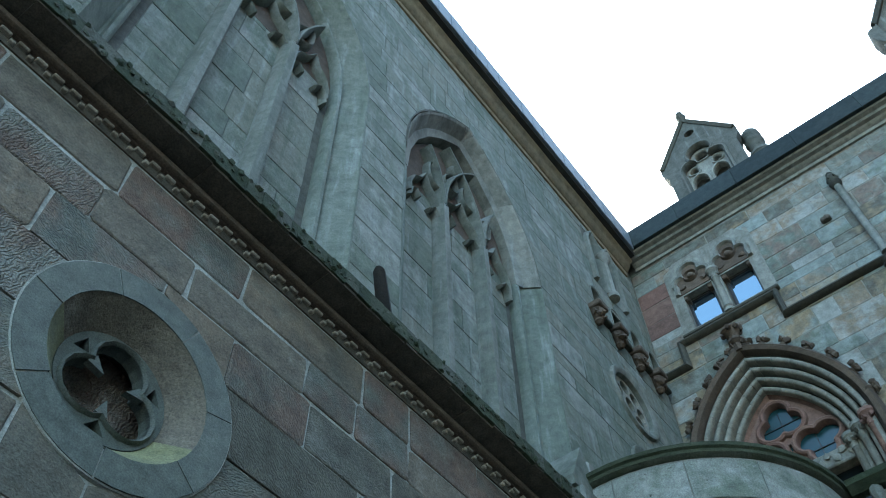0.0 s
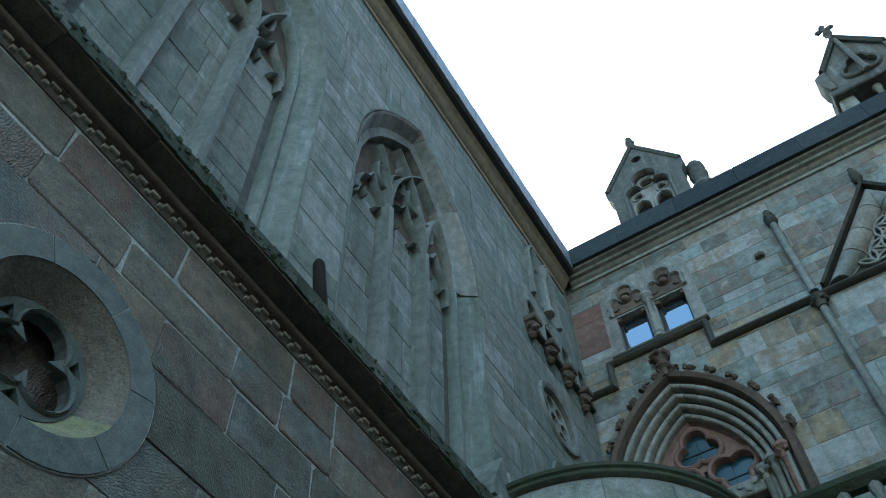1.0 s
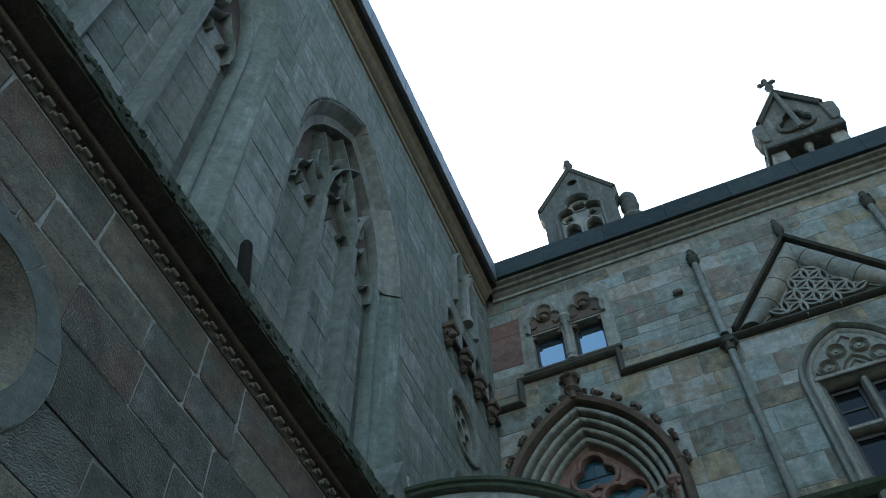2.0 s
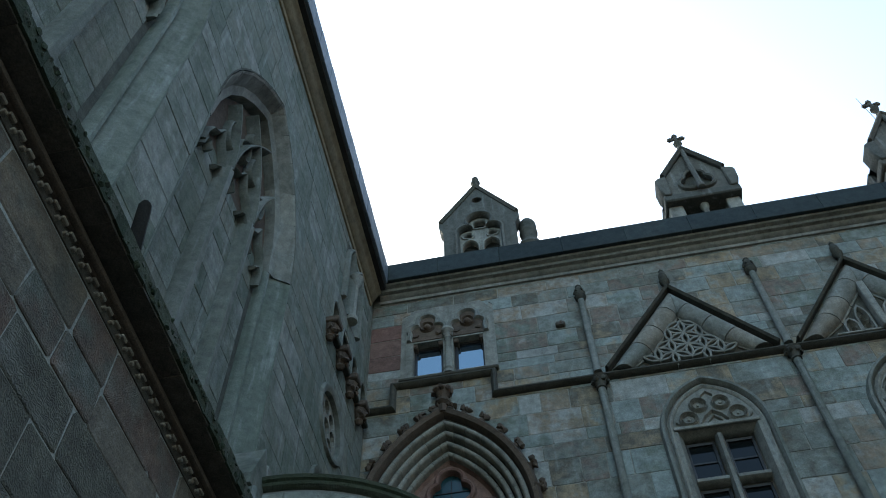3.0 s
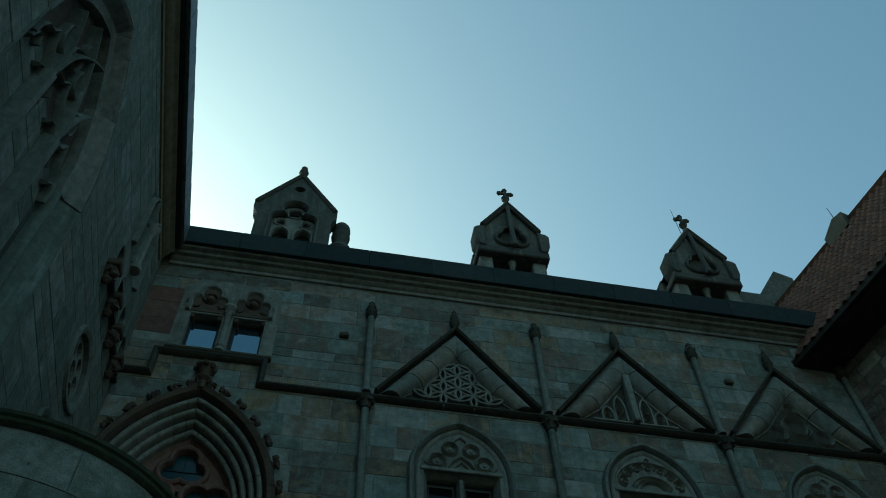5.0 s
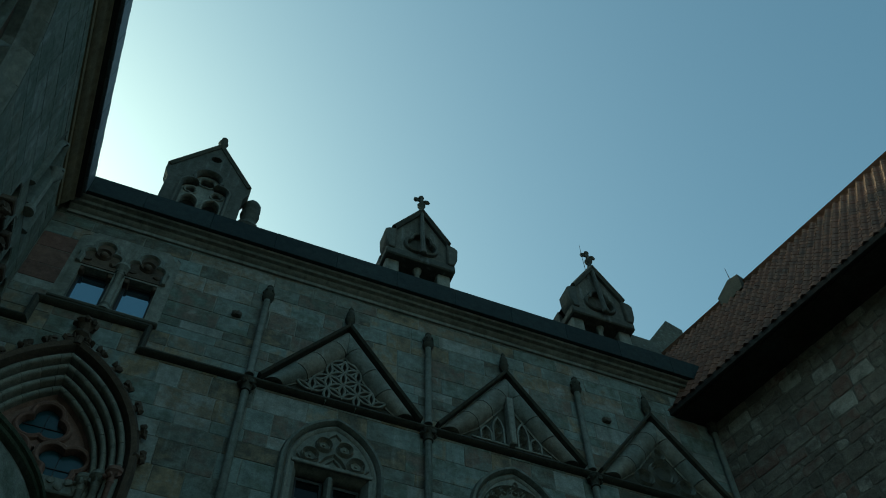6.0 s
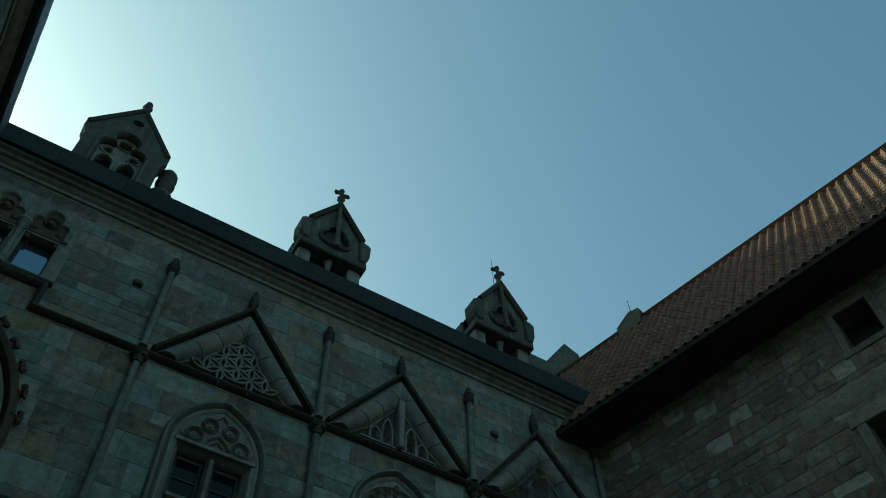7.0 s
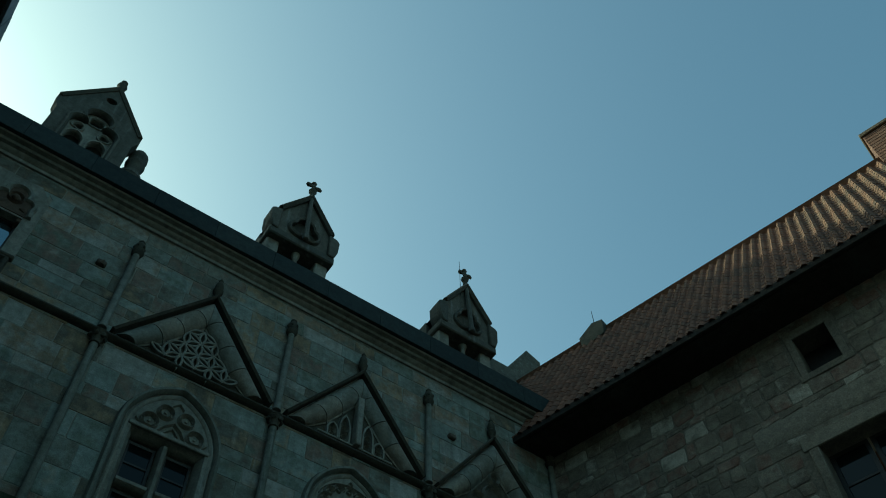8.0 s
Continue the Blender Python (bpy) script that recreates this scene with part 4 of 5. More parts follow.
SPLAY = [(-0.29, -0.4), (-0.29, -0.24), (-0.26, -0.2), (-0.225, -0.195), (-0.21, -0.23), (-0.19, -0.235), (-0.15, -0.19), (-0.02, -0.02), (0.0, 0.006), (0.02, 0.006), (0.02, -0.06), (-0.1, -0.4)]


def blind_window(b, stones):
    t = thing("blind_window", at(LEFT, b, 6.4, 0), "walled-up gothic window with three lights and flowing tracery", "window", "blind windows in the tall wall")
    vs = BVS - 6.4
    part("infill", prism(bmesh.new(), pointed(0, BA, vs, BH, 0.0), -0.5, -0.34), M_JOINT, t, "", False)
    if stones:
        # the splay ends at the springing, single arch stones carry on above it
        for q in (-1, 1):
            part("splayed_jamb", sweep(bmesh.new(), [(q * BO, 0.0), (q * BO, vs - 0.004)][::-q], SPLAY), M_JAMB, t)
        arch = pointed(0, BO - 0.01, vs, BR - 0.01, None, 7)
        for (x0, y0), (x1, y1) in zip(arch, arch[1:]):
            d = Vector((x1 - x0, y1 - y0))
            nrm, g = Vector((-d.y, d.x)).normalized(), d.normalized() * 0.005
            a, c = Vector((x0, y0)) + g, Vector((x1, y1)) - g
            lift = rng.uniform(0.007, 0.013)
            bm = bmesh.new()
            rings = [[bm.verts.new((*(e + nrm * q), w)) for q, w in ((0.0, lift), (-0.03, lift - 0.02), (-0.15, -0.165), (-0.262, -0.2), (-0.262, -0.4), (0.0, -0.4))] for e in (a, c)]
            for k in range(6):
                bm.faces.new((rings[0][k], rings[0][(k + 1) % 6], rings[1][(k + 1) % 6], rings[1][k]))
            bm.faces.new(rings[0]), bm.faces.new(rings[1][::-1])
            part("arch_stone", bm, M_TRIM, t, "", False)
    else:
        part("splayed_jamb", sweep(bmesh.new(), pointed(0, BO, vs, BR, 0.0, 16), SPLAY), M_JAMB, t)
    bar = [(-0.095, -0.34), (-0.09, -0.26), (-0.045, -0.17), (0.045, -0.17), (0.09, -0.26), (0.095, -0.34)]
    for q in (-0.4, 0.4):
        part("mullion", sweep(bmesh.new(), [(q, 0.0), (q, vs - 0.02)], bar), M_TRIML, t)
    thin = [(-0.05, -0.34), (-0.03, -0.24), (-0.01, -0.16), (0.01, -0.16), (0.03, -0.24), (0.05, -0.34)]
    fin = [(-0.03, -0.34), (-0.02, -0.25), (0.0, -0.22), (0.02, -0.25), (0.03, -0.34)]
    lim = lambda y: half_at(BA - 0.04, BH - 0.08, y - vs)
    bm = bmesh.new()
    # each mullion forks into two curves that follow the arch
    r = (BA * BA + BH * BH) / (2 * BA)
    for q in (-0.4, 0.4):
        for sd in (-1, 1):
            pts = []
            for i in range(23):
                a = i / 22 * math.asin(BH / r)
                x, y = q + sd * (r - r * math.cos(a)), vs - 0.04 + r * math.sin(a)
                if abs(x) > lim(y) + 0.02:
                    break
                pts.append((x, y))
            if len(pts) > 2:
                sweep(bm, pts, thin)
    # heads of the lights: wavy ogees with a hooked cusp each side
    for c, hw, y in ((-0.72, 0.28, vs - 0.1), (0.0, 0.38, vs + 0.1), (0.72, 0.28, vs - 0.1)):
        for sd in (-1, 1):
            ogee = [(c, y + 0.5), (c + sd * hw * 0.3, y + 0.28), (c + sd * hw * 0.75, y + 0.16), (c + sd * hw * 0.97, y - 0.05), (c + sd * hw, y - 0.25)]
            sweep(bm, ogee[::sd], fin)
            hook = [(c + sd * hw * 0.98, y - 0.36), (c + sd * hw * 0.86, y - 0.16), (c + sd * hw * 0.62, y - 0.1), (c + sd * hw * 0.36, y - 0.2)]
            sweep(bm, hook[::-sd], fin)
    # drop-shaped mouchettes between the forks
    for cx, cy, ln, tilt in ((-0.52, vs + 0.62, 0.5, 20), (0.52, vs + 0.62, 0.5, -20), (-0.17, vs + 0.92, 0.46, -14), (0.17, vs + 0.92, 0.46, 14), (0.0, vs + 1.42, 0.36, 0)):
        ring = []
        for k in range(14):
            a = 2 * math.pi * k / 14
            x, y = 0.13 * math.sin(a) * (1 - 0.45 * math.cos(a)), 0.5 * ln * math.cos(a)
            ct, st_ = math.cos(radians(tilt)), math.sin(radians(tilt))
            ring.append((cx + x * ct - y * st_, cy + x * st_ + y * ct))
        sweep(bm, ring, fin, closed=True)
    part("tracery", bm, M_TRIML, t, "flowing stone tracery with broken cusps")
    # brown sheet carries the shade of the recess behind the ribs
    part("tracery_backing", prism(bmesh.new(), pointed(0, BA - 0.02, vs + 0.05, BH - 0.1), -0.345, -0.332), M_BROWN, t, "sheet coloured dark brown for the shade behind the tracery", False)
    return t


blind_window(BW[2], True)
bw_plain = blind_window(BW[1], False)
copy_thing(bw_plain, at(LEFT, BW[0], 6.4, 0))


# infill courses of the blind windows
for b in BW[1:]:
    host = thing("infill_masonry", at(LEFT, b, 0, -0.34), "smooth grey ashlar filling a blind window", "masonry", "infill of the blind windows")
    ashlar(host, LEFT, M_LEFT, random.Random(int(b * 7) + 3), -1.0, 1.0, 6.4, BVS + 0.08, 0.5, 0.75, [], "infill_stone", 0.008, 0.008, 80)

# carved group beside the inner corner
rs = thing("wall_rosette", at(LEFT, 8.5, 10.62, 0), "round carved stone rosette window in the tall wall", "rosette")
part("rim", sweep(bmesh.new(), circle(0, 0, 0.5, 28), [(-0.06, -0.2), (-0.03, 0.02), (0.02, 0.05), (0.07, 0.05), (0.09, 0.0), (0.0, -0.25)], closed=True), M_TRIML, rs)
bm = plate(bmesh.new(), circle(0, 0, 0.48, 28), [circle(0.29 * math.cos(k * math.pi / 3.5), 0.29 * math.sin(k * math.pi / 3.5), 0.118, 12) for k in range(7)] + [circle(0, 0, 0.12, 12)], -0.16, -0.05)
part("tracery", bm, M_TRIM, rs, "pierced stone rosette", False)
# dark backing puts shade into the pierced holes
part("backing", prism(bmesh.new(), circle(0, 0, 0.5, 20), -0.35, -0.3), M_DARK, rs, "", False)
rs = thing("wall_rosette", at(LEFT, 8.35, 9.2, 0), "small round carved stone rosette above the turret", "rosette")
part("rim", sweep(bmesh.new(), circle(0, 0, 0.34, 20), [(-0.05, -0.2), (-0.03, 0.02), (0.02, 0.05), (0.06, 0.05), (0.07, 0.0), (0.0, -0.25)], closed=True), M_TRIML, rs)
part("tracery", plate(bmesh.new(), circle(0, 0, 0.32, 20), [circle(0.18 * math.cos(k * math.pi / 2), 0.18 * math.sin(k * math.pi / 2), 0.085, 10) for k in range(4)], -0.2, -0.08), M_TRIM, rs, "", False)

ar = thing("corbel_arcade", at(LEFT, 8.17, 12.72, 0), "row of four tall round-headed niches on carved corbels", "arcade")
for k in range(4):
    u = 0.575 * k
    part("arch", sweep(bmesh.new(), [(u - 0.17, -0.58)] + arc(u, 0, 0.17, 180, 0, 12) + [(u + 0.17, -0.58)], [(-0.012, -0.2), (-0.012, 0.006), (0.012, 0.022), (0.03, 0.018), (0.035, 0.0)]), M_TRIML, ar)
    part("niche", box(bmesh.new(), u - 0.19, u + 0.19, -0.62, 0.2, -0.55, -0.2), M_TRIM, ar, "", False)
    c = u - 0.29
    cb = part("corbel", box(bmesh.new(), c - 0.13, c + 0.13, -0.72, -0.6, -0.02, 0.2, 0.02), M_BROWN, ar, "carved leafy corbel")
    bm = lathe(bmesh.new(), c, 0.06, [(0.03, -1.02), (0.075, -0.97), (0.06, -0.92), (0.1, -0.84), (0.115, -0.73)], 8)
    for q in range(5):
        a = q * math.pi / 4
        ball(bm, c + 0.085 * math.cos(a), -0.82 - 0.05 * (q % 2), 0.07 + 0.085 * math.sin(a), 0.05, rough=0.3)
    part("leaf", bm, M_BROWN, cb)
    part("string", box(bmesh.new(), c + 0.134, c + 0.441, -0.69, -0.6, -0.02, 0.09, 0.02), M_DARK, ar, "dark ledge between the corbels")

tw = thing("twin_lancet", at(LEFT, 8.75, 13.3, 0), "twin pointed wall opening with a carved column", "window")
for s in (-0.25, 0.25):
    part("arch", sweep(bmesh.new(), [(s - 0.18, 0.0), (s - 0.18, 1.2), (s - 0.1, 1.42), (s, 1.55), (s + 0.1, 1.42), (s + 0.18, 1.2), (s + 0.18, 0.0)], [(-0.03, -0.2), (-0.03, 0.03), (0.02, 0.09), (0.06, 0.07), (0.07, 0.0)]), M_TRIML, tw)
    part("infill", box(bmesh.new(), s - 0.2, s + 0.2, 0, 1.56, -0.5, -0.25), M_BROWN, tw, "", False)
part("column", lathe(bmesh.new(), 0, 0.06, [(0.1, -0.1), (0.1, 0.0), (0.06, 0.06), (0.06, 0.85), (0.12, 1.0), (0.14, 1.08)], 10), M_TRIM, tw, "pale carved column")

# cornice and slate verge of the tall wall
bm = bmesh.new()
sweep(bm, [(-6, 15.35), (9.85, 15.35)], [(-0.3, 0.0), (-0.29, 0.035), (-0.2, 0.045), (-0.185, 0.075), (-0.06, 0.14), (0.0, 0.165), (0.02, 0.2), (0.06, 0.215), (0.06, 0.0)])
solid("cornice_west", bm, M_OCHRE, LEFT, "ochre sandstone eaves cornice of the tall wall", "cornice", "structure")
bm = sweep(bmesh.new(), [(-6, 15.4), (9.8, 15.4)], [(0.015, 0.0), (0.015, 0.24), (0.03, 0.3), (0.1, 0.315), (0.18, 0.3), (0.18, 0.0)])
solid("gutter_west", bm, M_FRAME, LEFT, "black gutter under the slate edge", "gutter", "structure")
edge = thing("slate_edge", at(LEFT, 0, 15.56, 0), "row of dark slates along the roof edge", "roof edge", kind="structure")
for i in range(48):
    u = -5.9 + i * 0.325
    part("slate", box(bmesh.new(), u, u + 0.322, -0.1, 0.45, 0.12, 0.36 + 0.004 * (i % 2), 0.008), M_SLATE, edge, "", False)
bm = prism(bmesh.new(), [(-3.05, 15.7), (-2.85, 15.95), (-9.0, 21.5), (-9.0, 21.0)], 6.0, -10.6)
solid("roof_west", bm, M_LEAD, Matrix(((1, 0, 0, 0), (0, 0, -1, 0), (0, 1, 0, 0), (0, 0, 0, 1))), "slate roof above the tall wall", "roof", "structure", smooth=False)

# ---------- nearer wall with round window ----------
RC = (1.28, 4.58)
bm = plate(bmesh.new(), [(-6, 0), (-6, 6.14), (5.35, 6.14), (5.35, 0)], [circle(*RC, 0.44, 36)], -0.42, 0.0)
wall_low = solid("wall_west_lower", bm, M_MORT, LOW, "brownish tooled sandstone wall with pale raised joints", "wall", "structure", smooth=False)
led = thing("ledge_cornice", at(LOW, 0, 0.055, 0), "projecting mossy stone ledge with billet moulding over the wall", "cornice", kind="structure")
part("roll_moulding", sweep(bmesh.new(), [(-6, 6.025), (5.3, 6.025)], [(-0.03, -0.02), (-0.03, 0.03)] + [(0.002 + 0.03 * math.cos(radians(q)), 0.055 + 0.03 * math.sin(radians(q))) for q in (210, 170, 130, 90, 50, 10)] + [(0.045, 0.03), (0.045, -0.02)]), M_BROWN, led, "sooty brown roll moulding")
bm = bmesh.new()
for i in range(46):
    u = -6 + i * 0.247
    l = 0.245 * (1 + 0.0)
    d = [rng.uniform(-0.012, 0.012) for _ in range(4)]
    prism(bm, [(u, 6.085 + d[0] * 0.4), (u + l, 6.085 + d[0] * 0.4), (u + l, 6.22), (u, 6.22)], -0.45, 0.225 + d[1])
# slab colour holds the shade under the overhang
part("slab", bm, M_BLACK, led, "projecting slabs coloured dark for their underside shade", False)
bm = bmesh.new()
for i in range(92):
    u = -6 + i * 0.1235
    a_, b_ = rng.uniform(0, 0.022), rng.uniform(-0.006, 0.006)
    prism(bm, [(u, 6.09 + a_), (u + 0.1235, 6.09 + rng.uniform(0, 0.022)), (u + 0.1235, 6.24), (u, 6.24)], 0.18, 0.245 + b_)
tagged(part("mossy_edge", bm, M_MOSS, led, "moss-grown slab edge", False), kind="stuff")
bm = bmesh.new()
for i in range(150):
    u = -1.2 + i * 0.043
    if u > 5.25:
        break
    ball(bm, u + rng.uniform(-0.02, 0.02), 6.2 + rng.uniform(-0.09, 0.03), 0.245, rng.uniform(0.012, 0.03), sw=0.6, rough=0.3)
tagged(part("moss", bm, M_MOSS, led, "clumps of dark green moss"), kind="stuff")
rng2 = random.Random(8)
M_BILLET = mat("worn_billet_stone", [(0.36, 0.30, 0.225), (0.29, 0.235, 0.17), (0.42, 0.36, 0.28)])
bil = [mesh_of(box(bmesh.new(), -q, q, -0.012, 0.012, -0.02, 0.034, 0.006), M_BILLET) for q in (0.034, 0.017)]
for row, v in ((0, 5.975), (1, 5.93)):
    for i in range(58):
        u = -1.3 + i * 0.112 + row * 0.056
        ob = new("billet", bil[row])
        ob.parent = led
        ob.location = (u, v + rng2.uniform(-0.004, 0.004), 0.006)
# dark fillet and fascia stand for shade between billets and under slabs
part("fillet", box(bmesh.new(), -6, 5.3, 5.90, 5.994, -0.02, 0.012), M_BLACK, led, "", False)
part("fascia", box(bmesh.new(), -6, 5.3, 6.072, 6.2, -0.45, 0.02), M_BLACK, led, "", False)

# small spout lying on the ledge
sp = thing("stone_spout", at(LOW, 2.8, 6.27, 0.14), "dark leaning stub of a broken iron spout on the ledge", "spout")
bm = bmesh.new()
lathe(bm, 0, 0, [(0.06, 0.0), (0.055, 0.03), (0.045, 0.32), (0.03, 0.34)], 8)
for q in bm.verts:
    q.co.x -= q.co.y * 0.7
    q.co.z += q.co.y * 0.35
part("pipe", bm, M_TIMBER, sp)
part("bracket", box(bmesh.new(), -0.05, 0.2, -0.01, 0.05, -0.1, 0.1, 0.015), M_MOSS, sp)

# round window with three-lobed tracery
ro = thing("round_window", at(LOW, RC[0], RC[1], 0), "round splayed stone window with three-lobed tracery and lichen", "window")
part("ring_mortar", sweep(bmesh.new(), circle(0, 0, 0.592, 48), [(-0.15, 0.0), (-0.15, 0.018), (0.008, 0.018), (0.012, 0.0)], closed=True), M_MORT, ro)
for k in range(7):
    a0, a1 = 360 / 7 * k + 14, 360 / 7 * (k + 1) + 13
    bm = prism(bmesh.new(), arc(0, 0, 0.592, a0, a1, 6) + arc(0, 0, 0.435, a1, a0, 6), -0.05, 0.022 + rng.uniform(0, 0.005))
    part("ring_stone", bm, M_RING, ro, "", False)
lo, hi = arc(0, 0, 0.437, 190, 350, 24), arc(0, 0, 0.437, -10, 190, 24)
for nm, a0, a1, m_ in (("lower_splay", 165, 340, M_YELLOW), ("upper_splay", -20, 165, M_LOW)):
    bm = bmesh.new()
    rr = [[bm.verts.new((r * math.cos(radians(a0 + (a1 - a0) * i / 24)), r * math.sin(radians(a0 + (a1 - a0) * i / 24)), w)) for i in range(25)] for r, w in ((0.437, 0.02), (0.30, -0.13), (0.30, -0.17), (0.44, -0.17))]
    for p_, q_ in zip(rr, rr[1:]):
        for i in range(24):
            bm.faces.new((p_[i], p_[i + 1], q_[i + 1], q_[i]))
    part(nm, bm, m_, ro, "lichen-yellow splay" if m_ is M_YELLOW else "")


TURN = 89
hole = trefoil(0, 0, 0.262, 3, TURN, 9, 0.53)
spand = [[(math.cos(radians(TURN + 60 + k * 120) + d) * r, math.sin(radians(TURN + 60 + k * 120) + d) * r) for d, r in ((-0.2, 0.268), (0.2, 0.268), (0.0, 0.195))] for k in range(3)]
part("tracery", plate(bmesh.new(), circle(0, 0, 0.302, 36), [hole] + spand, -0.2, -0.12), M_RING, ro, "grey three-lobed tracery plate", False)
part("tracery_roll", sweep(bmesh.new(), hole, [(0.0, -0.15), (0.0, -0.115), (0.012, -0.098), (0.024, -0.115), (0.026, -0.15)], closed=True), M_RING, ro)
for k in range(3):
    q = radians(TURN + 60 + k * 120)
    tip, lf_, rt_ = [(k_ * math.cos(q + d_), k_ * math.sin(q + d_)) for k_, d_ in ((0.075, 0.0), (0.17, -0.2), (0.17, 0.2))]
    bm = prism(bmesh.new(), [tip, lf_, rt_], -0.15, -0.112)
    part("cusp", bm, M_RING, ro)
part("backing", prism(bmesh.new(), circle(0, 0, 0.34, 24), -0.36, -0.3), M_LOW, ro, "", False)

# pier that closes the ledge
pr = thing("corner_pier", at(LEFT, 5.55, 0, 0), "stepped grey stone pier beside the ledge end", "pier")
part("shaft", box(bmesh.new(), -0.18, 0.2, 0, 6.75, -0.1, 0.55, 0.03), M_TRIML, pr)
part("weathering", prism(bmesh.new(), [(-0.2, 6.75), (-0.2, 6.86), (0.0, 7.3), (0.2, 6.86), (0.2, 6.75)], -0.1, 0.5), M_TRIML, pr, "", False)
part("cap_stone", box(bmesh.new(), 0.24, 0.42, 6.5, 7.42, 0.2, 0.42, 0.05), M_TRIM, pr, "pale broken stone stub")

# ---------- round stair turret and balcony ----------
TC, TR, TZ = (-2.5, 7.25), 1.6, 7.0
tur = thing("stair_turret", pose(TC[0], TC[1], 0), "round grey stone stair turret with mossy coping", "turret")
UP = Matrix(((1, 0, 0, 0), (0, 0, -1, 0), (0, 1, 0, 0), (0, 0, 0, 1)))


def upright(bm):
    bmesh.ops.transform(bm, matrix=UP, verts=bm.verts)
    return bm


part("drum", upright(lathe(bmesh.new(), 0, 0, [(TR, 0), (TR, TZ - 0.12)], 64)), M_MORTD, tur)
for c in range(7):
    v0 = TZ - 0.14 - 0.42 * (c + 1)
    for k in range(16):
        a0 = radians(k * 22.5 + (c % 2) * 11.25 - 130)
        bm = bmesh.new()
        ring = []
        for a in (a0 + 0.004, a0 + radians(7.5), a0 + radians(15), a0 + radians(22.5) - 0.004):
            ring.append([bm.verts.new((r * math.cos(a), r * math.sin(a), z)) for r, z in ((TR - 0.02, v0 + 0.005), (TR + 0.012, v0 + 0.005), (TR + 0.012, v0 + 0.413), (TR - 0.02, v0 + 0.413))])
        for p_, q_ in zip(ring, ring[1:]):
            for i in range(3):
                bm.faces.new((p_[i], p_[i + 1], q_[i + 1], q_[i]))
        bm.faces.new(ring[0]), bm.faces.new(ring[-1])
        part("turret_stone", bm, M_LEFT, tur)
part("coping", upright(lathe(bmesh.new(), 0, 0, [(TR + 0.005, TZ - 0.12), (TR + 0.05, TZ - 0.09), (TR + 0.055, TZ - 0.06), (TR + 0.08, TZ - 0.045), (TR + 0.085, TZ - 0.01), (TR + 0.05, TZ + 0.01), (TR - 0.2, TZ + 0.03)], 64)), M_MOSS, tur, "mossy rounded coping")

BAL = wall_frame((0, 7.2, 0), (1, 0))
bal = thing("balcony_parapet", at(BAL, -0.82, 6.1, 0), "dark mossy stone balcony parapet on small balusters", "balustrade")
part("rail", sweep(bmesh.new(), [(0, 0.85), (6.2, 0.85)], [(-0.06, -0.1), (-0.08, 0.02), (-0.02, 0.1), (0.04, 0.1), (0.08, 0.04), (0.08, -0.1)]), M_MOSS, bal, "mossy moulded handrail")
part("plinth", box(bmesh.new(), 0, 6.2, -6.1, 0.12, -0.14, 0.08, 0.02), M_TRIML, bal)
for i in range(22):
    part("baluster", lathe(bmesh.new(), 0.2 + i * 0.28, -0.02, [(0.06, 0.1), (0.06, 0.16), (0.04, 0.2), (0.065, 0.4), (0.04, 0.66), (0.06, 0.7), (0.06, 0.8)], 8), M_TRIML, bal)

# ---------- rubble building ----------
holes = [[(5.4, 13.4), (5.4, 14.27), (6.05, 14.27), (6.05, 13.4)], [(5.02, 9.6), (5.02, 11.92), (6.4, 11.92), (6.4, 9.6)]]
bm = plate(bmesh.new(), [(-0.1, 0), (-0.1, 14.8), (16, 14.8), (16, 0)], holes, -0.7, 0.0)
wall_east = solid("wall_east", bm, M_RUBM, RIGHT, "rough brown rubble stone wall with patched render", "wall", "structure", smooth=False)
sq = thing("square_opening", at(RIGHT, 5.725, 13.4, 0), "small dark square opening with plain stone surround", "window")
for nm, b_ in (("left_jamb", (-0.46, -0.316, -0.05, 0.9)), ("right_jamb", (0.316, 0.46, -0.05, 0.9)), ("lintel", (-0.46, 0.46, 0.87, 1.08)), ("sill", (-0.5, 0.5, -0.16, -0.012))):
    part(nm, box(bmesh.new(), *b_, -0.3, 0.03, 0.015), M_RUBM, sq)
# added black panel stands for the dark inside the opening
part("shutter", box(bmesh.new(), -0.33, 0.33, -0.02, 0.88, -0.5, -0.46), M_FRAME, sq, "black panel standing for the dark inside the opening", False)
cw = thing("casement_window", at(RIGHT, 5.71, 10.7, 0), "dark casement window in a plain stone frame", "window")
for nm, b_ in (("left_jamb", (-0.86, -0.7, -1.3, 1.23)), ("right_jamb", (0.7, 0.86, -1.3, 1.23)), ("lintel", (-0.95, 0.95, 1.225, 1.5))):
    part(nm, box(bmesh.new(), *b_, -0.3, 0.03, 0.015), M_RUBM, cw)
for s in (-1, 1):
    a, b = sorted((0.02 * s, 0.68 * s))
    f = part("casement", sweep(bmesh.new(), [(a, -1.1), (a, 1.2), (b, 1.2), (b, -1.1)], [(-0.07, -0.36), (-0.07, -0.3), (0, -0.3), (0, -0.36)], closed=True), M_FRAME, cw, "dark casement frame", False)
    part("glazing_bar", box(bmesh.new(), a + 0.05, b - 0.05, 0.55, 0.59, -0.36, -0.32), M_FRAME, f)
    part("pane", box(bmesh.new(), a + 0.05, b - 0.05, -1.06, 1.15, -0.345, -0.338), M_GLASS, f, "dark window glass", False)
bm = sweep(bmesh.new(), [(4.1, 12.55), (12, 12.55)], [(-0.24, 0.0), (-0.22, 0.012), (0.0, 0.018), (0.2, 0.012), (0.24, 0.0)])
solid("wall_band", bm, M_RUBM, RIGHT, "pale plastered band across the rubble wall", "moulding", "structure")

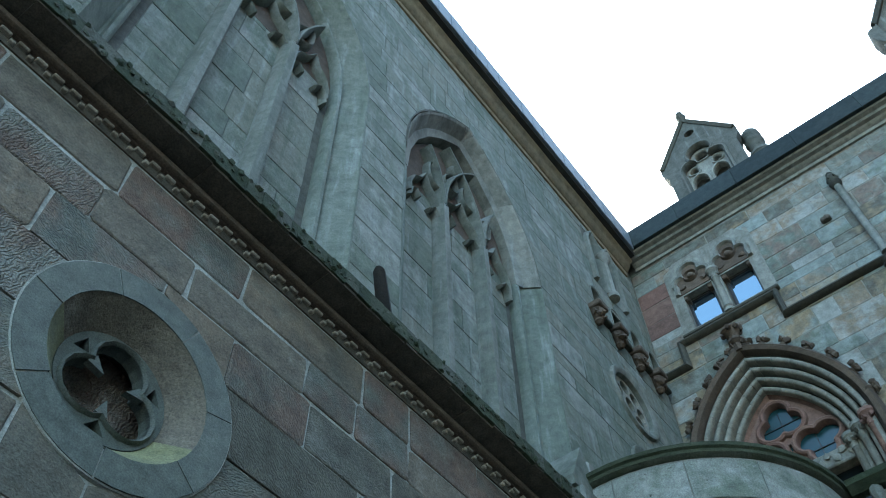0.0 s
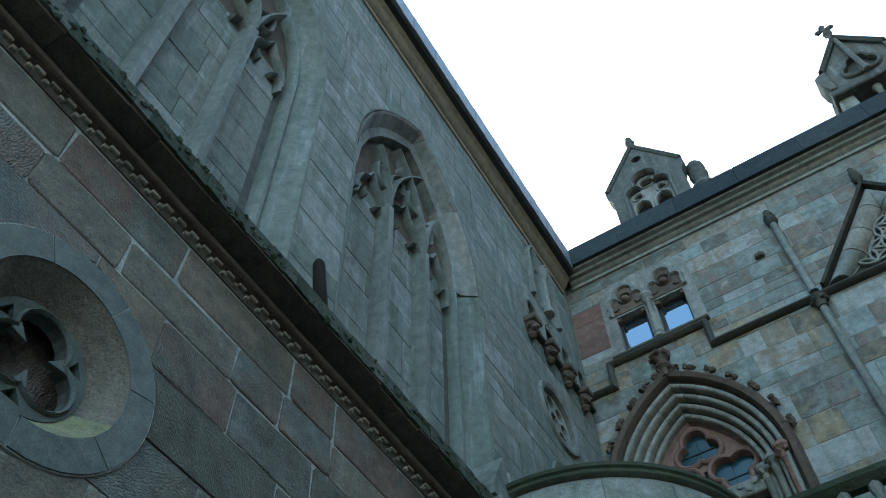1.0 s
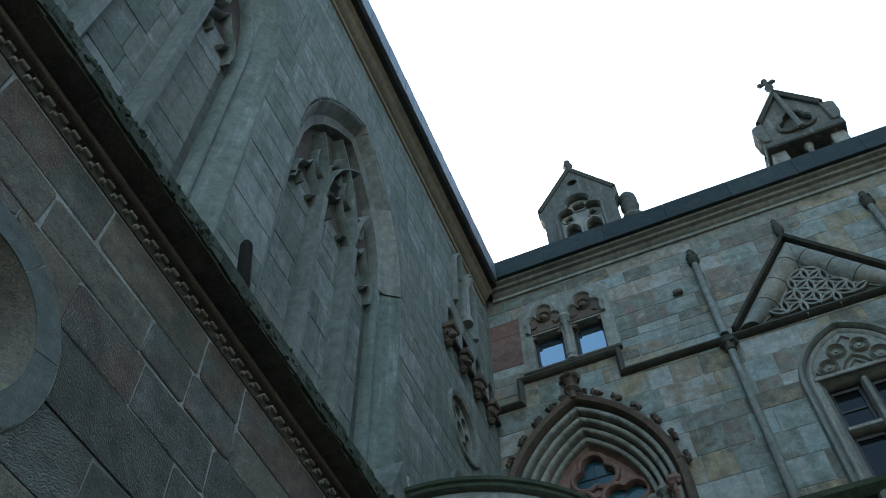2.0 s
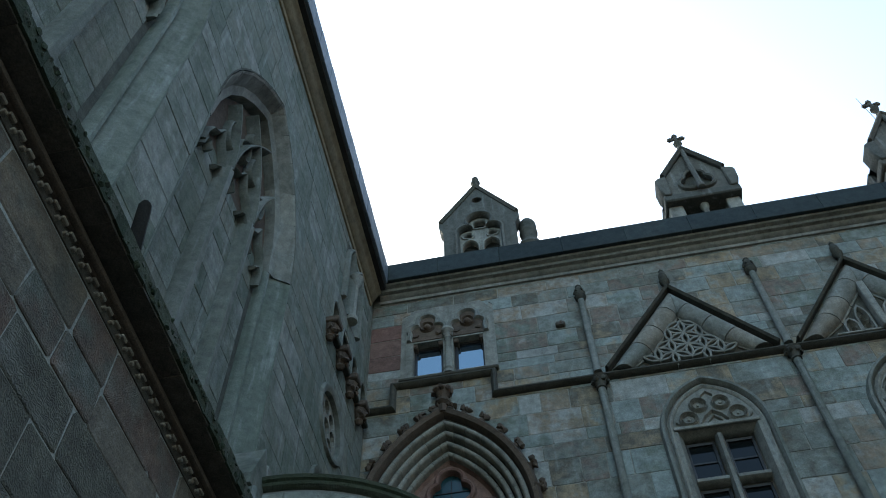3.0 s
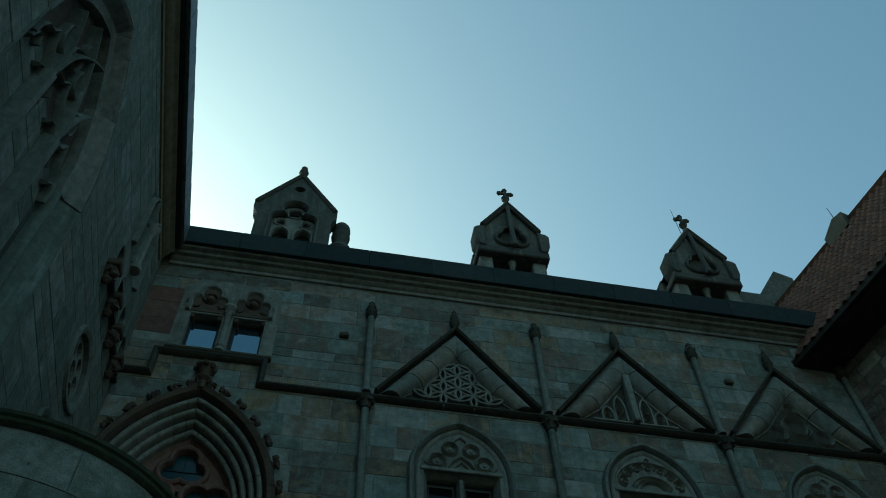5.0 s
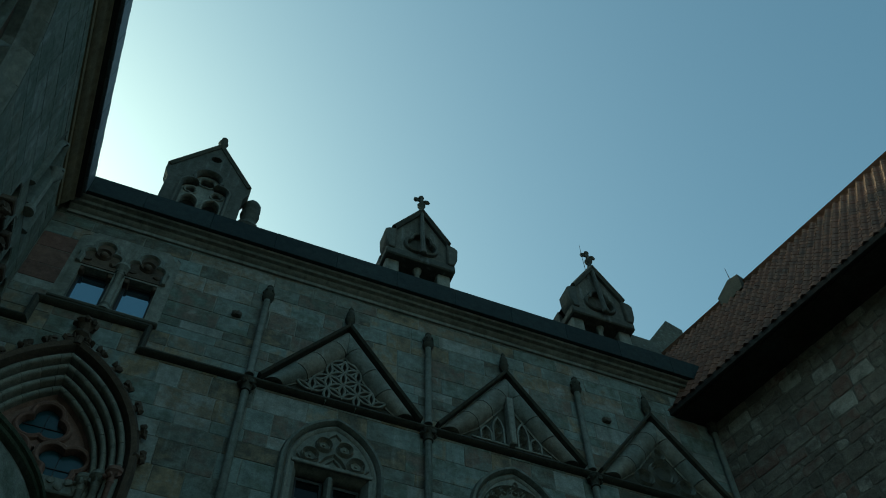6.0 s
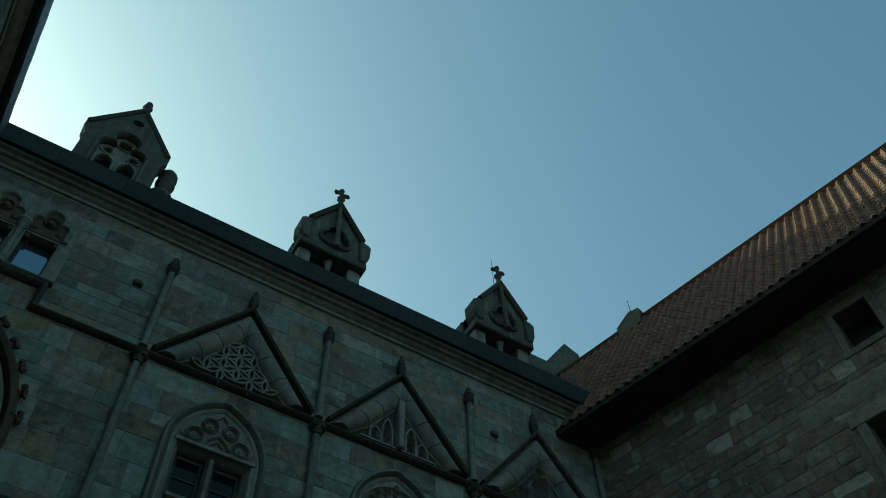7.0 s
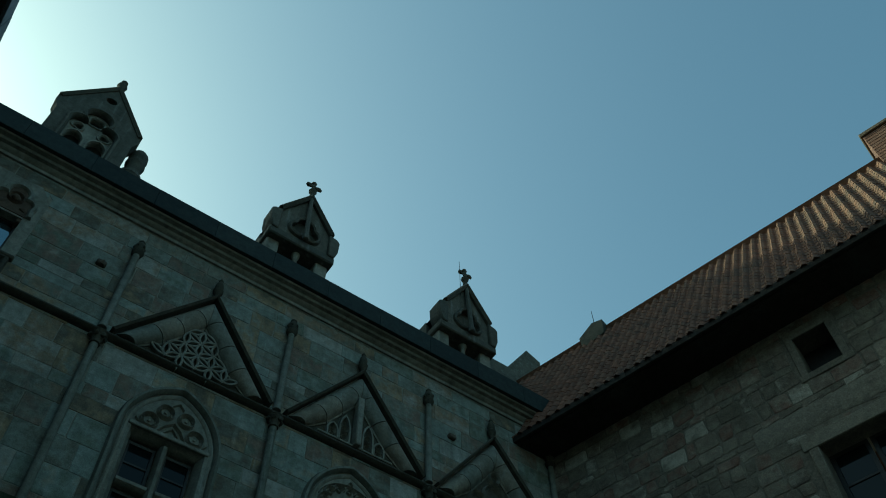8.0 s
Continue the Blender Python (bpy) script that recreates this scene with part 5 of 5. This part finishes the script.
SL = radians(60.3)
# eaves overhang deepened to darken the wall top below
EZ, EW, RUN = 14.8, 0.86, 3.07
roof = thing("roof_east", at(RIGHT, 0, EZ, EW), "steep roof of weathered red clay tiles", "roof", kind="structure")
L_ = RUN / math.cos(SL)
TIL = Matrix.Rotation(math.pi / 2 - SL, 4, "X")          # local v runs up the slope
deck = box(bmesh.new(), -2.2, 15.5, 0.0, L_, -0.16, -0.03)
bmesh.ops.transform(deck, matrix=TIL.inverted(), verts=deck.verts)
part("deck", deck, M_TIMBER, roof, "dark timber roof deck", False)
# dark soffit stands in for the shadow on the wall under the eaves
part("soffit", box(bmesh.new(), -0.4, 15.5, -0.14, -0.03, -EW - 0.02, -0.06), M_TIMBER, roof, "timber soffit coloured dark for the eaves shadow", False)
part("fascia", box(bmesh.new(), -0.4, 15.5, -0.12, 0.04, -0.05, 0.03, 0.01), M_TIMBER, roof, "dark eaves board", False)
far = prism(bmesh.new(), [(0, 0), (0.16, 0), (0.16 - 3.4, -L_ * 0.86), (-3.4, -L_ * 0.86)], -2.2, 15.5)
bmesh.ops.transform(far, matrix=Matrix(((0, 0, 1, 0), (0, 1, 0, L_ * math.sin(SL)), (1, 0, 0, -RUN), (0, 0, 0, 1))), verts=far.verts)
part("far_slope", far, M_TILE, roof, "", False)
# tiles: nearest stretch as single pieces, the rest joined
TW, TH = 0.235, 0.30
prof = [(-TW / 2, 0.0), (-TW * 0.42, 0.045), (-TW * 0.2, 0.08), (TW * 0.02, 0.05), (TW * 0.18, 0.008), (TW * 0.5, 0.0)]


def tile_geo(u, s, k):
    vs = [(u + x, s - 0.02, w + 0.007) for x, w in prof] + [(u + x, s + TH, w - 0.003) for x, w in prof] + [(u + x, s - 0.02, w - 0.008) for x, w in prof]
    m_ = len(prof)
    fs = [(i, i + 1, m_ + i + 1, m_ + i) for i in range(m_ - 1)] + [(2 * m_ + i, 2 * m_ + i + 1, i + 1, i) for i in range(m_ - 1)]
    return [tuple(TIL.inverted() @ Vector(v)) for v in vs], fs


tr = random.Random(3)
V, Fc, single = [], [], 0
rows_, cols_ = int(L_ / TH) + 1, int(17.4 / TW)
for c in range(cols_):
    for r in range(rows_):
        u, s = -2.1 + c * TW, r * TH
        vs, fs = tile_geo(u + tr.uniform(-0.004, 0.004), s + tr.uniform(-0.008, 0.008), 0)
        if 7.2 < u < 12.4 and 11 <= r < 25 and single < 300:
            me = bpy.data.meshes.new("roof_tile")
            me.from_pydata(vs, [], fs)
            me.materials.append(M_TILE)
            ob = new("roof_tile", me)
            ob.parent = roof
            single += 1
        else:
            o = len(V)
            V += vs
            Fc += [tuple(i + o for i in f) for f in fs]
me = bpy.data.meshes.new("tile_field")
me.from_pydata(V, [], Fc)
me.materials.append(M_TILE)
ob = new("tile_field", me)
ob.parent = roof
tagged(ob, kind="stuff")
RV, RW = EZ + L_ * math.sin(SL), EW - RUN
for i in range(44):
    u = -2.2 + i * 0.4
    bm = sweep(bmesh.new(), [(0, 0), (0.41, 0.0)], [(-0.02, -0.13), (0.06, -0.1), (0.11, 0), (0.06, 0.1), (-0.02, 0.13), (-0.03, 0.1), (-0.03, -0.1)])
    ob = part("ridge_tile", bm, M_TILE, roof)
    ob.location = (u, RV - EZ, RW - EW)

ch = thing("chimney", at(RIGHT, 9.2, RV - 0.75, RW - 0.15), "square red brick chimney on the roof ridge", "chimney")
part("shaft", box(bmesh.new(), -0.435, 0.435, -1.2, 1.6, -0.385, 0.385), M_MORTD, ch, "", False)
for r in range(14):
    for face in range(4):
        for k in range(3):
            bm = box(bmesh.new(), -0.142, 0.142, 0.0, 0.098, -0.05, 0.014, 0.006)
            ob = part("brick", bm, M_BRICK, ch, "", False)
            half, deep = ((0.43, 0.385), (0.385, 0.435))[face % 2]
            ob.matrix_local = Matrix.Rotation(face * math.pi / 2, 4, "Y") @ Matrix.Translation(((k - 1) * half * 2 / 3, 0.05 + r * 0.11, deep))
part("cap", box(bmesh.new(), -0.5, 0.5, 1.6, 1.72, -0.45, 0.45, 0.02), M_BROWN, ch, "dark chimney cap slab")
st = thing("roof_hatch", at(RIGHT, 0.85, RV - 0.0, RW + 0.15), "pale tilted stone cap at the roof end with a thin rod", "ornament")
part("cap_stone", prism(bmesh.new(), [(-0.45, -0.5), (-0.5, -0.1), (-0.05, 0.2), (0.25, 0.12), (0.22, -0.4)], -0.16, 0.16), M_DARK, st, "", False)
part("rod", lathe(bmesh.new(), -0.05, 0, [(0.012, 0.3), (0.008, 0.85)], 6), M_FRAME, st)

# stepped crest behind the facade roof
for x, z in ((12.26, 22.31), (13.74, 22.95)):
    t = thing("merlon", pose(x, 13.2, z), "pale stone battlement merlon with pointed top", "merlon", "battlement behind the roof")
    bm = upright(prism(bmesh.new(), [(-0.92, -4), (-0.92, -1.42), (0.0, 0.0), (0.49, -0.22), (0.49, -4)], -0.5, 0.5))
    part("block", bm, M_ROOFST, t, "", False)
solid("battlement_wall", upright(box(bmesh.new(), 10.2, 17, 16, 20.6, -13.4, -12.4)), M_ROOFST, Matrix.Identity(4), "pale stone wall below the battlement", "wall", "structure", smooth=False)

# ---------- wall stones ----------
r_ = random.Random(11)
cuts = [cut_rect(-2.46, -0.78, 13.0, 14.9), cut_arch(ROSE_U, ROSE_A, ROSE_VS, ROSE_H, 0)]
cuts += [cut_arch(g, 0.7, 11.0, 0.97, 0) for g in GABLES]
cuts += [(lambda v, g=g: (g - 1.3 * (14.27 - v) / 1.77, g + 1.3 * (14.27 - v) / 1.77) if 12.46 < v < 14.2 else None) for g in GABLES]
ashlar(wall_north, FAC, M_FAC, r_, -3.05, 10.2, 8.4, 15.4, 0.33, 0.62, cuts, "ashlar_stone", 0.008, 0.011, 300, (0.55, 1.5), near=(2.0, 13.5), jit=0.008,
       pick=lambda s: M_RED if s[0] < -2.5 and 13.4 < s[2] < 14.5 else None)
cuts = [cut_arch(b, BO + 0.012, BVS, BR + 0.015, 0) for b in BW] + [cut_circle(8.5, 10.62, 0.52), cut_circle(8.35, 9.2, 0.36), *[cut_arch(8.17 + 0.575 * k, 0.175, 12.72, 0.19, 12.1) for k in range(4)], cut_rect(7.74, 10.04, 11.98, 12.12), cut_rect(8.25, 9.25, 13.25, 14.9)]
ashlar(wall_west, LEFT, M_LEFT, r_, -4.0, 10.05, 6.3, 15.4, 0.38, 0.8, cuts, "ashlar_stone", 0.006, 0.009, 300, (0.6, 1.4), near=(4.0, 10.0), jit=0.007)
ashlar(wall_low, LOW, M_LOW, r_, -4.0, 5.35, 2.6, 5.95, 0.34, 0.74, [cut_circle(RC[0], RC[1], 0.575)], "ashlar_stone", 0.011, 0.016, 300, (0.6, 1.35), near=(1.8, 4.8), jit=0.011, chamfer=0.01)
cuts = [cut_rect(5.22, 6.23, 13.2, 14.5), cut_rect(4.72, 6.7, 9.3, 12.3), cut_rect(4.1, 12.0, 12.3, 12.8)]
ashlar(wall_east, RIGHT, M_RUB, r_, 0.0, 12.0, 8.6, 14.7, 0.23, 0.36, cuts, "rubble_stone", 0.012, 0.024, 300, (0.55, 1.6), near=(4.0, 12.5), jit=0.022, far_name="far_rubble", chamfer=0.016)
